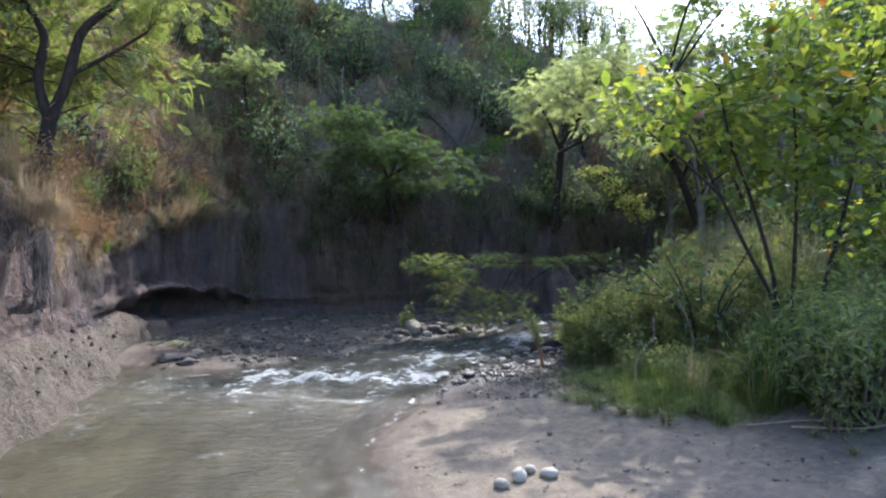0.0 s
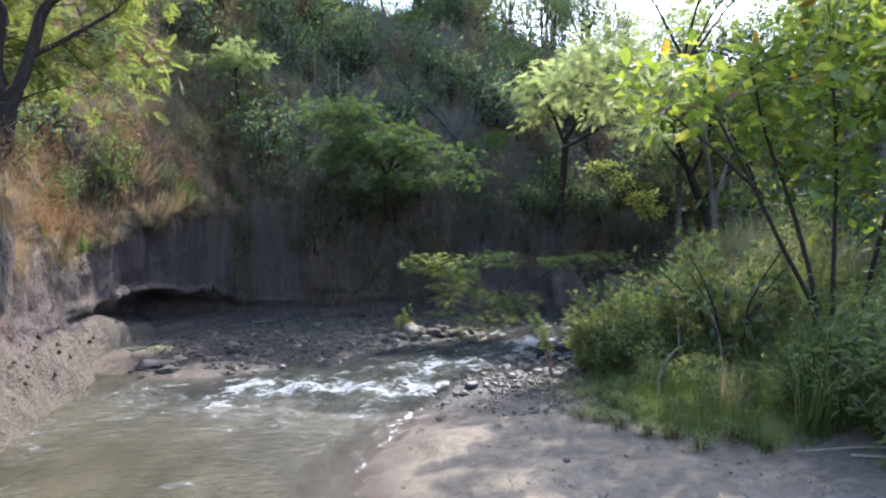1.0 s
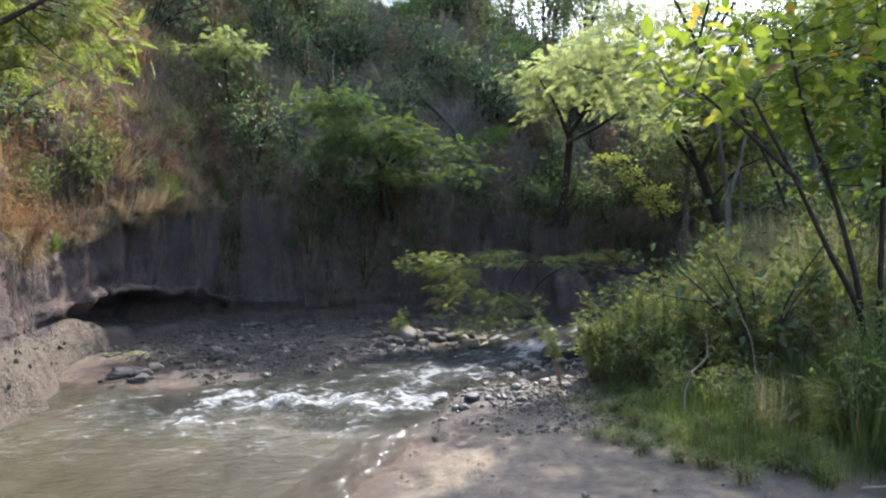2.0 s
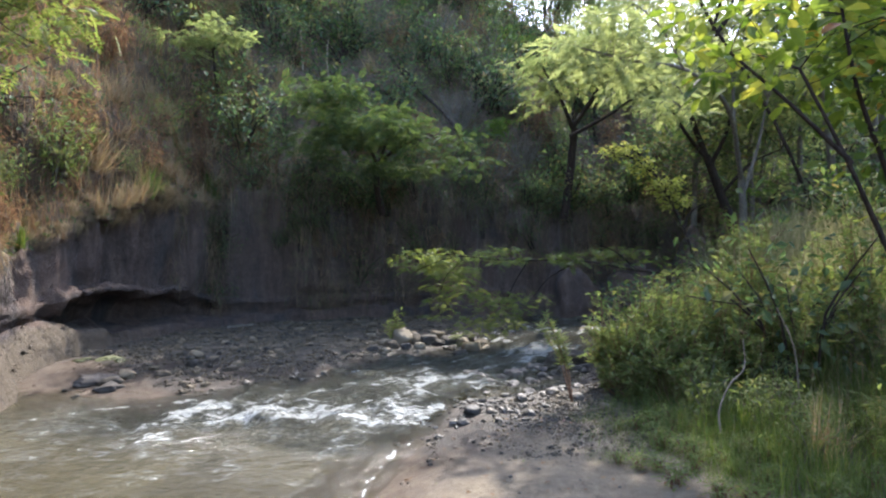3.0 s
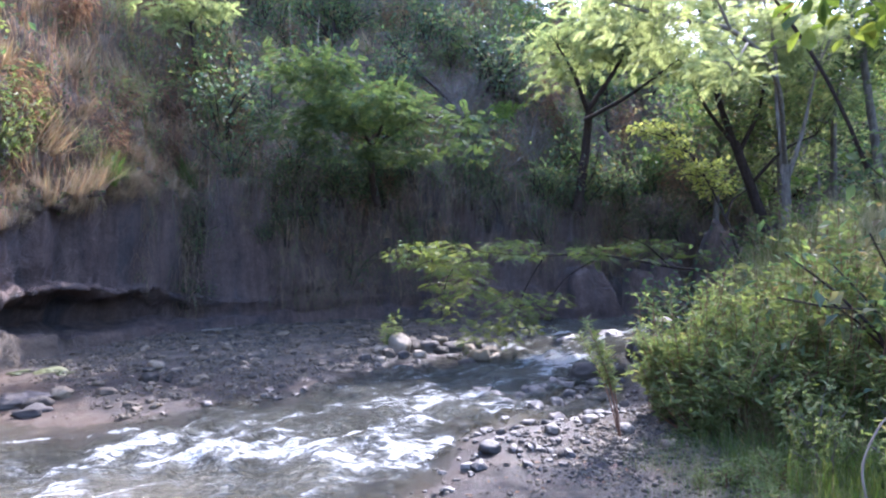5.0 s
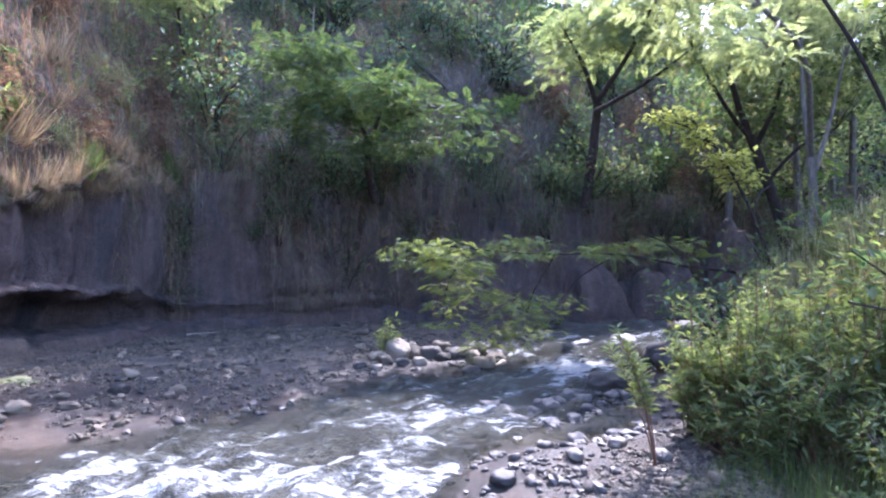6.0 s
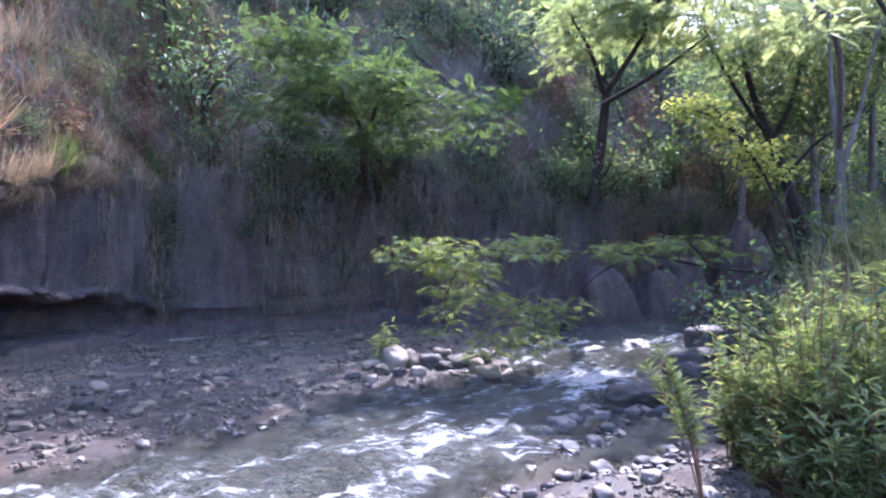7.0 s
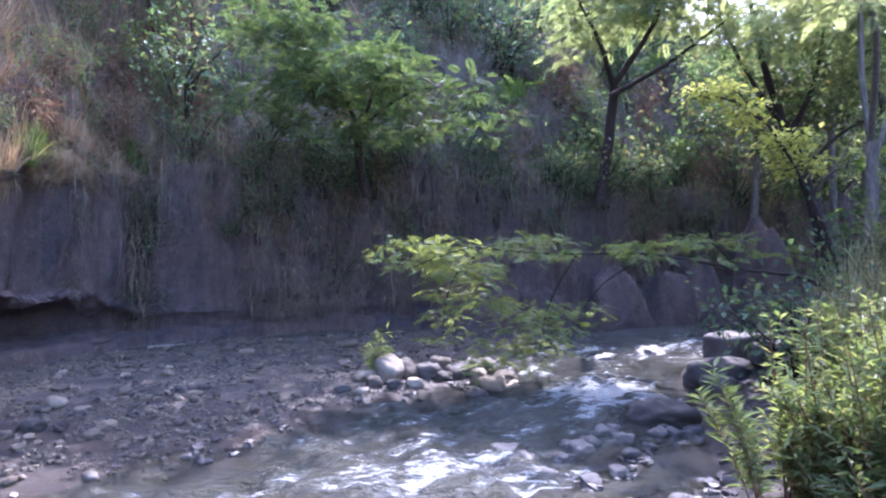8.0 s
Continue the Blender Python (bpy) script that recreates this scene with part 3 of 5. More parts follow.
K = np.stack([np.interp(su, seg, line[:, i]) for i in range(8)], -1)
T = np.gradient(K[:, :2], axis=0)
T /= np.linalg.norm(T, axis=1)[:, None]
N = np.stack([-T[:, 1], T[:, 0]], -1)
toe, ht, uc, lip, slope, ridge = K[:, 2:].T
lip = lip + 0.28 * wobble(su, 0 * su, 2.2, 71) + 0.12 * wobble(su, 0 * su, 0.7, 72)
run = (ridge - lip - 0.5) / slope
u = np.minimum(uc, 1)
shelf = np.minimum(ht + .25 + .6 * uc + u * (.1 * wobble(su, 0 * su, 2.2, 73) + .03 * wobble(su, 0 * su, .5, 74)), lip - .35)
rough = 1 + .3 * wobble(su, 0 * su, 1.3, 75)
keys_o = np.stack([0 * toe - 0.3, toe * 0 - .03, toe * .6, toe, toe + .08 + uc, toe + .1 + uc * .85, toe + .14 - .2 * u * rough, toe + .2 + .22 * u * rough, toe + .24 + .12 * u, toe + .35 - .28 * u, toe + .8 - .2 * u, toe + .8 + run * .5, toe + .8 + run, toe + run + 4, toe + run + 60], 1)
keys_z = np.stack([0 * toe - .7, 0 * toe - .25, ht * .55, ht, ht + .05 + .1 * uc, ht + .12 + .5 * uc, shelf, shelf + .12, lip - .15, lip, lip + .5, lip + .5 + (ridge - lip - .5) * .56, ridge, ridge + .6, ridge + 6], 1)
key_v = [0, 1, 2, 3, 4, 5, 6, 6.3, 7, 8, 9, 10, 11, 12, 13]
steps = [3, 6, 4, 4, 5, 6, 4, 8, 5, 6, 26, 26, 10, 6]
cols_o, cols_z, tag_v = [], [], []
for i, n in enumerate(steps):
    for k in range(n):
        f = k / n
        cols_o.append(keys_o[:, i] * (1 - f) + keys_o[:, i + 1] * f)
        cols_z.append(keys_z[:, i] * (1 - f) + keys_z[:, i + 1] * f)
        tag_v.append(key_v[i] * (1 - f) + key_v[i + 1] * f)
O, ZZ, tag_v = np.stack(cols_o, 1), np.stack(cols_z, 1), np.array(tag_v)
CX, CY = K[:, 0:1] + N[:, 0:1] * O, K[:, 1:2] + N[:, 1:2] * O
CV = np.stack([CX, CY, ZZ], -1)
nrm = np.cross(np.gradient(CV, axis=0), np.gradient(CV, axis=1))
nrm /= np.linalg.norm(nrm, axis=2)[..., None] + 1e-9
amp = np.interp(tag_v, [0, 1, 3, 5, 8, 9, 10, 12], [0.05, 0.14, 0.15, 0.2, 0.36, 0.4, 0.55, 0.55])
disp = np.zeros(O.shape)
for i in range(len(su)):
    for j in range(len(tag_v)):
        x, y, z = CV[i, j]
        disp[i, j] = 1.1 * noise.noise((x * 0.7, y * 0.7, z * 0.35)) + 0.7 * noise.noise((x * 2.2, y * 2.2, z * 0.7)) + 0.3 * noise.noise((x * 5, y * 5, z * 3)) + 0.2 * noise.noise((x * 11, y * 11, z * 9))
        if 4 < tag_v[j] < 8.5:
            disp[i, j] += min(1, tag_v[j] - 4) * (.4 - 1.5 * abs(noise.noise((x * 1.5, y * 1.5, z * .22 + 9))) - .5 * abs(noise.noise((x * 4.2, y * 4.2, z * .5))))
CV = CV - nrm * (disp * amp[None])[..., None] * -1
me = mesh("cliff", CV.reshape(-1, 3), grid_faces(len(su), len(tag_v)), CLIFF)
wave = wobble(np.repeat(su[:, None], len(tag_v), 1), ZZ, 1.5, 31)
toe_v = (1 - ease(np.broadcast_to(tag_v[None], O.shape) + 0.4 * wave, 2.6, 3.6)) * ease(-su[:, None], -46, -42)
values(me, "toe", toe_v)
values(me, "slope", ease(np.broadcast_to(tag_v[None], O.shape) + 0.6 * wave, 7.4, 8.6))
cliff = tagged(new("cliff", me), "eroded earth cliff with undercut foot and overgrown slope", "cliff", kind="structure")


def cliff_spot(s, v):
    """A place and its normal on the cliff: metres along it, and the profile's step."""
    i, j = int(np.argmin(abs(su - s))), int(np.argmin(abs(tag_v - v)))
    n = nrm[i, j]
    return CV[i, j], (n if n[2] > 0 else -n)


# ---- trees ----
tree("feathery_tree", "dark forked tree with yellow-green feathery leaves on the bank top", "", (-5.4, 7.7, 2.2),
    ([(-5.5, 7.74, 1.7), (-5.45, 7.7, 2.3), (-5.4, 7.7, 2.77), (-5.27, 7.68, 3.52)], .11, .09),
    [([(-5.28, 7.68, 3.45), (-5.44, 7.7, 4.05), (-5.37, 7.7, 4.65), (-5.66, 7.7, 5.15), (-6.1, 7.8, 5.9)], .072, .035),
     ([(-5.28, 7.68, 3.45), (-5.04, 7.7, 4.07), (-4.85, 7.7, 4.68), (-4.43, 7.76, 5.1), (-3.85, 7.9, 5.7)], .08, .035),
     ([(-5.02, 7.7, 4.1), (-4.55, 7.8, 4.4), (-4.08, 7.9, 4.75)], .035, .016)],
    [((-5.6, 8.4, 5.1), (1.6, .9, .9)), ((-4.7, 8.5, 4.1), (.85, .6, .5)), ((-6.5, 8.1, 3.95), (.7, .8, .7)), ((-3.75, 8.0, 5.3), (.8, .6, .35)), ((-5.8, 7.3, 5.8), (1.7, 1, .6))],
    165, 14, (.18, .18, .1), FEATHER, .24, BARK_DARK, LEAF_LIME, .25)

tree("feathery_tree", "spreading tree with green feathery leaves on the cliff", "trees on the cliff", (-1.55, 17.7, 2.7),
    ([(-1.55, 17.7, 2.7), (-1.65, 17.35, 3.4), (-1.6, 17.15, 4.0)], .1, .07),
    [([(-1.6, 17.15, 3.95), (-1.0, 16.6, 4.3), (-.2, 15.8, 4.4), (.5, 15.2, 4.1)], .05, .02),
     ([(-1.6, 17.15, 3.95), (-1.9, 16.7, 4.6), (-2.3, 16.4, 5.2), (-3, 16.2, 5.5)], .05, .02),
     ([(-1.62, 17.2, 3.8), (-1.3, 16.7, 4.5), (-.9, 16.4, 5.1)], .045, .02)],
    [((-.2, 14.9, 4.05), (1.0, .8, .3)), ((-1.7, 15.0, 4.4), (1.0, .7, .3)), ((-1.5, 15.9, 4.6), (1.4, 1, .5)), ((-2.7, 15.7, 5.3), (1.0, .8, .4)), ((.5, 15.2, 3.75), (.55, .5, .35)), ((-1.0, 16, 3.7), (1.2, .7, .3)), ((-2.8, 16.4, 4.3), (.9, .6, .5))],
    135, 20, (.2, .2, .05), FEATHER_FINE, .25, BARK_DARK, LEAF_MID, .12)

tree("feathery_tree", "pale grey-green feathery tree leaning out over the water", "trees on the cliff", (3.6, 18.8, 2.8),
    ([(3.6, 18.8, 2.6), (3.75, 18.6, 3.8), (3.8, 18.2, 5.1)], .13, .1),
    [([(3.65, 17.8, 5.0), (3.2, 17.2, 5.7), (2.7, 16.8, 6.3)], .06, .02), ([(3.65, 17.8, 5.0), (4.2, 17.2, 5.9), (4.6, 16.8, 6.8)], .07, .025),
     ([(3.6, 17.9, 4.8), (4.6, 17.4, 5.3), (5.6, 17, 6)], .06, .02)],
    [((3.3, 17.0, 6.3), (1.1, 1.0, .6)), ((4.6, 17.0, 6.5), (1.1, 1, .7)), ((2.9, 17, 5.6), (.6, .7, .3)), ((4.4, 16.9, 7.2), (1.2, 1, .5))],
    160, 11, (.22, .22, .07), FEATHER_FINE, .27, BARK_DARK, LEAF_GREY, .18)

tree("slender_tree", "slender leaning tree with a few yellow-green leaves", "", (4.95, 12.6, .5),
    ([(4.95, 12.6, .3), (4.7, 12.6, 1.2), (4.5, 12.7, 2.0), (4.15, 12.9, 2.9), (3.8, 13.1, 3.5)], .032, .012),
    [([(4.5, 12.7, 2.0), (4.7, 12.9, 2.3), (5.0, 13.0, 2.5)], .025, .01), ([(4.1, 12.9, 3.0), (3.7, 13.0, 3.35), (3.25, 13.1, 3.5)], .02, .01)],
    [((3.5, 13.1, 3.5), (.38, .3, .13)), ((3.9, 13.0, 3.2), (.32, .3, .15)), ((4.25, 12.9, 2.85), (.28, .3, .17)), ((4.45, 12.9, 2.55), (.22, .3, .13))],
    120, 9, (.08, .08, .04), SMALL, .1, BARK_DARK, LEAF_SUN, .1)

tree("forked_tree", "leaning dark tree that forks high above the far bank", "trees on the far bank", (8.5, 18.3, .2),
    ([(8.5, 18.3, -.1), (8.4, 18.3, 1.2), (8.2, 18.3, 2.4), (7.5, 18.2, 4.3)], .17, .11),
    [([(7.5, 18.2, 4.2), (7.1, 18.1, 5.2), (6.8, 18.0, 6.2), (6.5, 17.8, 7.2)], .09, .03), ([(7.5, 18.2, 4.2), (6.9, 18.0, 4.8), (6.3, 17.8, 5.6), (5.8, 17.6, 6.4)], .06, .02),
     ([(7.6, 18.2, 4.0), (8.0, 18.0, 5.0), (8.2, 17.9, 6.2)], .07, .025), ([(7.9, 18.2, 3.2), (8.6, 18, 4.0), (9.4, 17.9, 4.4)], .05, .02)],
    [((6.3, 17.3, 6.6), (1.5, 1.1, .8)), ((7.7, 17.4, 6.4), (1.4, 1.1, 1.0)), ((5.7, 17.2, 5.6), (.9, .8, .4)), ((9.0, 17.6, 5.2), (1.0, .8, .6)), ((7.4, 17.6, 8.1), (1.7, 1.2, .8))],
    200, 12, (.22, .22, .08), FEATHER_FINE, .27, BARK_DARK, LEAF_GREY, .18)

tree("pale_tree", "pale grey forked trunk with pale green leaves above", "trees on the far bank", (6.5, 14.4, .5),
    ([(6.55, 14.4, .3), (6.45, 14.4, 1.5), (6.5, 14.4, 2.3), (6.42, 14.3, 3.1)], .085, .07),
    [([(6.42, 14.3, 3.0), (6.3, 14.3, 4.0), (6.2, 14.2, 5.2), (6.0, 14.2, 6.2)], .05, .02), ([(6.45, 14.3, 2.8), (6.75, 14.3, 3.7), (6.95, 14.2, 4.8)], .045, .02),
     ([(6.42, 14.3, 3.1), (5.5, 13.0, 4.3), (4.3, 12.0, 4.7), (3.2, 11.5, 4.7), (2.3, 11.4, 4.9)], .05, .014), ([(4.6, 12.2, 4.6), (4.2, 11.5, 4.3), (3.7, 10.9, 3.8)], .024, .01),
     ([(4.2, 11.9, 4.7), (3.7, 11.6, 5.3), (3.1, 11.4, 5.7)], .024, .01)],
    [((2.35, 11.4, 4.85), (.5, .5, .42)), ((3.0, 11.4, 4.6), (.6, .5, .5)), ((3.3, 11.4, 5.4), (.9, .6, .5)), ((3.7, 11.0, 3.9), (.55, .45, .35)), ((6.0, 14.5, 5.6), (1.2, .9, .6)), ((7.2, 14.9, 5.6), (.8, .7, .5))],
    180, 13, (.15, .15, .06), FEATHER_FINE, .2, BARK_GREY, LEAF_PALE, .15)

# crown above the view is added; its clumps sit where they shade the sand
tree("canopy_tree", "tall leaning tree with an unseen crown added to shade the sand", "trees on the far bank", (7.0, 12.4, .7),
    ([(7.0, 12.4, .5), (6.7, 12.4, 2.2), (5.9, 12.3, 4.0), (4.9, 12.3, 5.6)], .036, .024),
    [([(4.9, 12.3, 5.5), (5.0, 11.6, 6.6), (5.3, 10.7, 7.5)], .03, .012), ([(4.95, 12.3, 5.4), (5.7, 12.0, 6.5), (6.5, 11.6, 7.4)], .03, .012), ([(5.0, 12.3, 5.5), (5.7, 12.8, 6.6), (6.4, 13.3, 7.4)], .03, .012), ([(4.9, 12.3, 5.6), (4.3, 12.3, 6.8), (3.7, 12.2, 7.6)], .03, .012)],
    [((6.6, 11.5, 7.6), (.9, .9, .4)), ((5.3, 10.5, 7.7), (.9, .8, .4)), ((6.4, 13.3, 7.6), (.9, .8, .4)), ((5.4, 12.0, 7.8), (.9, .8, .4)), ((3.7, 12.2, 7.7), (.8, .7, .3))],
    112, 12, (.25, .25, .1), FEATHER, .3, BARK_DARK, LEAF_FEATHER, .2)

tree("feathery_tree", "small layered yellow-green feathery tree high on the slope", "trees on the cliff", (-6.3, 18.4, 6.4),
    ([(-6.3, 18.6, 6.2), (-6.25, 18.2, 6.8), (-6.2, 17.9, 7.3)], .05, .03),
    [([(-6.2, 17.9, 7.3), (-6.7, 17.6, 7.5), (-7.1, 17.5, 7.45)], .025, .01), ([(-6.2, 17.9, 7.25), (-5.8, 17.7, 7.5), (-5.4, 17.6, 7.55)], .025, .01)],
    [((-6.6, 17.5, 7.4), (.65, .5, .13)), ((-5.7, 17.7, 7.55), (.6, .5, .14)), ((-6.1, 17.7, 7.8), (.7, .5, .12)), ((-6.4, 17.4, 7.0), (.4, .4, .12))],
    46, 9, (.18, .18, .03), FEATHER_FINE, .24, BARK_DARK, LEAF_GREY, .15)

tree("broadleaf_tree", "many-stemmed broad-leaved tree with large sunlit green leaves", "", (3.9, 7.0, .55),
    ([(4.0, 6.9, .4), (3.95, 6.85, 1.0), (3.62, 6.8, 1.63), (3.26, 6.7, 2.28), (2.9, 6.7, 3.0)], .032, .012),
    [([(4.1, 7.0, .4), (4.05, 7, 1.2), (3.8, 6.95, 2.1), (3.5, 6.9, 2.9), (3.3, 6.8, 3.6)], .03, .012), ([(4.3, 7.1, .5), (4.35, 7.1, 1.5), (4.4, 7.1, 2.6), (4.3, 7, 3.8)], .03, .012),
     ([(4.5, 7.1, .5), (4.8, 7.1, 1.5), (5.1, 7.1, 2.6), (5.2, 7.0, 3.6)], .03, .012), ([(3.3, 6.7, 2.25), (2.8, 6.65, 2.7), (2.3, 6.6, 3.1)], .02, .01)],
    [((3.0, 6.7, 3.3), (.8, .7, .6)), ((4.1, 6.9, 3.3), (1.1, .9, 1.0)), ((5.2, 7.1, 2.9), (1.0, .9, 1.2)), ((2.4, 6.7, 3.3), (.45, .4, .35)), ((3.6, 6.8, 2.4), (.7, .6, .35)), ((4.6, 6.8, 4.3), (1.2, .9, .5)), ((3.2, 7.7, 3.7), (1.0, .6, .6)), ((4.6, 7.3, 2.0), (.7, .5, .35)), ((5.4, 7.3, 1.8), (.6, .6, .5))],
    215, 10, (.15, .15, .13), BROAD, .18, BARK_DARK, LEAF_BROAD, .35, .008, 300)

for base, h, r, leaf in [((9.8, 14.0, 1.0), 7, 1.9, LEAF_GREY), ((11.5, 17.5, 1.0), 8, 2.2, LEAF_GREY), ((8.6, 11.8, .9), 5.0, 1.5, LEAF_MID), ((10.5, 21.0, 2), 7, 2.0, LEAF_GREY),
                         ((13.5, 13.5, 1.5), 8, 2.4, LEAF_DARK), ((7.5, 8.6, 1.2), 5.2, 1.6, LEAF_DARK), ((15, 20, 1.5), 9, 2.6, LEAF_DARK), ((12.5, 22.5, 2), 9.5, 2.6, LEAF_MID), ((14.5, 17, 2), 9.5, 2.6, LEAF_MID), ((17, 24, 2), 11, 3.0, LEAF_DARK), ((12, 12.5, 2), 9, 2.4, LEAF_MID), ((19, 18, 2), 11, 3, LEAF_DARK), ((10.2, 16.6, 1), 8, 2.2, LEAF_MID), ((9.2, 10.2, 1), 7, 2.0, LEAF_MID), ((9.5, 19.5, 1), 8.5, 2.3, LEAF_DARK), ((11.2, 20, 1), 9.5, 2.6, LEAF_DARK), ((13, 19, 1), 10, 2.6, LEAF_MID), ((8.2, 21, 1), 8, 2.2, LEAF_DARK)]:
    x, y, z = base
    z = float(ground_level(np.array([x]), np.array([y]))[0]) - .05
    lean = rng.normal(0, .25, 2)
    tree("woodland_tree", "tall slim tree with a leafy green crown", "trees on the far bank", (x, y, z),
        ([(x, y, z), (x + lean[0] * .5, y + lean[1] * .5, z + h * .3), (x + lean[0], y + lean[1], z + h * .62)], .11, .07),
        [([(x + lean[0], y + lean[1], z + h * .6), (x + lean[0] + r * math.cos(a) * .4, y + lean[1] + r * math.sin(a) * .4, z + h * .75), (x + lean[0] + r * math.cos(a) * .7, y + lean[1] + r * math.sin(a) * .7, z + h * .9)], .05, .02) for a in (0.3, 2.3, 4.4)],
        [((x + lean[0], y + lean[1], z + h * .8), (r, r, h * .2)), ((x + lean[0] - r * .5, y + lean[1] - .4, z + h * .62), (r * .7, r * .7, h * .1))],
        160, 22, (.26, .26, .13), SMALL, .16, BARK_GREY, leaf, .2)

for s, v, h in [(49, 11.2, 3.0), (50.6, 11.5, 3.4), (52.2, 11.2, 3.2), (53.4, 11.8, 3.8), (54.6, 11.3, 3.0), (55.6, 12.0, 3.6), (57.2, 11.3, 2.3), (58.4, 12.0, 3.6), (59.4, 11.3, 3.2), (60.4, 11.8, 4.2), (61.4, 11.2, 3.4), (62.6, 11.7, 4.2),
                (63.6, 11.2, 3.6), (65, 11.6, 4.4), (66.5, 11.2, 3.6), (51.6, 12.1, 3.2), (56.6, 12.15, 4.2), (59.8, 12.2, 4.6), (61.8, 11.9, 5.5), (63.2, 12.0, 5.8), (64.4, 12.0, 6), (66, 12.0, 6), (60.9, 12.3, 5.5), (46.6, 11.3, 4.0), (48, 11.6, 4.4), (50, 11.9, 4.4), (51, 11.3, 3.8), (67.5, 11.6, 6), (69.5, 11.4, 6), (68.5, 12.0, 6.5), (52.8, 12.2, 5.5), (54, 11.7, 5), (54.9, 12.1, 6), (55.2, 11.4, 4.5), (56, 11.7, 5.5), (57.7, 11.9, 5.5), (58, 11.4, 4.5), (70.8, 11.4, 5), (72.2, 11.8, 5.5), (73.6, 11.3, 5), (75.2, 11.7, 5.5), (77, 11.4, 5.5), (79, 11.6, 6), (81.5, 11.4, 6), (57, 12.3, 6), (58.6, 12.3, 6.5), (60, 12.2, 5.6), (63, 12.3, 7), (64.4, 12.2, 7), (66, 12.3, 7), (67.6, 12.2, 7), (69.4, 12.2, 7), (71, 12.1, 6.5), (61.2, 12.2, 6.5), (62.4, 11.5, 5.5), (59, 11.6, 5), (59.7, 11.8, 5.5), (60.6, 11.5, 5), (58.8, 12.1, 6), (60.2, 11.9, 6), (57.9, 11.7, 5), (62, 11.6, 7), (63.5, 11.8, 7.5), (65.2, 11.5, 7), (66.8, 11.7, 7.5), (61, 11.8, 7)]:
    p, n = cliff_spot(s, v)
    x, y, z = p
    tree("ridge_tree", "thin scrubby tree against the sky on the ridge", "trees on the ridge", (x, y, z - .1),
        ([(x, y, z - .1), (x + rng.normal(0, .15), y, z + h * .35), (x + rng.normal(0, .25), y, z + h * .6)], .06, .035),
        [([(x, y, z + h * .3), (x + math.cos(a) * .5, y + .2 * math.sin(a), z + h * .6), (x + math.cos(a) * .9, y + .5 * math.sin(a), z + h * .9)], .03, .012) for a in (.2, 1.7, 3.1, 4.6)],
        [((x, y, z + h * .75), (1.4, 1.0, h * .3)), ((x + .5, y, z + h * .45), (1.1, .8, h * .22))],
        85, 18, (.22, .22, .13), SMALL, .14, BARK_DARK, LEAF_GREY, .15)

# ---- shrubs, built once and set out over the slope ----
def shrub(name, label, category, group, height, radius, stems, clumps, per, spread, shape, size, leaf, wood, droop=0.15):
    """A shrub at the origin: bowed stems and a ragged mass of leaves."""
    ob = thing(name, (0, 0, 0), label, category, group)
    tips, tubes = [], []
    for i in range(stems):
        a = rng.uniform(0, 6.28)
        out = radius * rng.uniform(0.3, 1.0)
        tip = np.array((out * math.cos(a), out * math.sin(a), height * rng.uniform(0.6, 1.05) * (1.1 - 0.4 * out / radius)))
        pts = np.array([(0.06 * math.cos(a), 0.06 * math.sin(a), -0.12), (tip[0] * .35, tip[1] * .35, tip[2] * .5), tip])
        tubes.append(tube(pts, 0.009 + 0.006 * height, 0.004, 3, 2))
        tips.append(spline(pts, 5)[3:])
    V, F = joined(tubes)
    part("woody_base", mesh("woody_base", V, F, wood), ob, kind="stuff")
    S = np.vstack(tips)
    C = S[rng.choice(len(S), clumps)] + rng.normal(0, 0.13 * radius, (clumps, 3))
    C[:, 2] = np.abs(C[:, 2]) + 0.03
    V, F = leaves(shape, C, per, spread, size, droop)
    part("foliage", mesh("foliage", V, F, leaf, False), ob, kind="stuff")
    return ob


DROOP = (np.array([(-.02, 0, 0), (.02, 0, 0), (-.02, .22, .16), (.02, .22, .16), (-.014, .4, -.05), (.014, .4, -.05), (0, .5, -.75)]), BLADE[1])


def tuft(name, label, category, group, height, radius, blades, leaf, lean=0.35, width=1.0, shape=BLADE):
    """A tuft of bent blades at the origin."""
    ob = thing(name, (0, 0, 0), label, category, group)
    r, a = radius * np.sqrt(rng.random(blades)), rng.uniform(0, 6.28, blades)
    P = np.stack([r * np.cos(a), r * np.sin(a), np.full(blades, -0.05)], -1)
    part("foliage", mesh("foliage", *blade_mesh(P, np.full(blades, height), lean, width, shape), leaf, False), ob, kind="stuff")
    return ob


def blade_mesh(P, H, lean=0.3, width=1.0, shape=BLADE):
    n = len(P)
    yaw, tilt = rng.uniform(0, 6.28, n), rng.normal(0, lean, n)
    c, s_, ct, st = np.cos(yaw), np.sin(yaw), np.cos(tilt), np.sin(tilt)
    R = np.stack([np.stack([c, -s_ * ct, s_ * st], -1), np.stack([s_, c * ct, -c * st], -1), np.stack([0 * c, st, ct], -1)], 1)
    T, F = shape
    return scatter((T * (width, 1, 1), F), P, R, H * rng.uniform(0.55, 1.15, n))


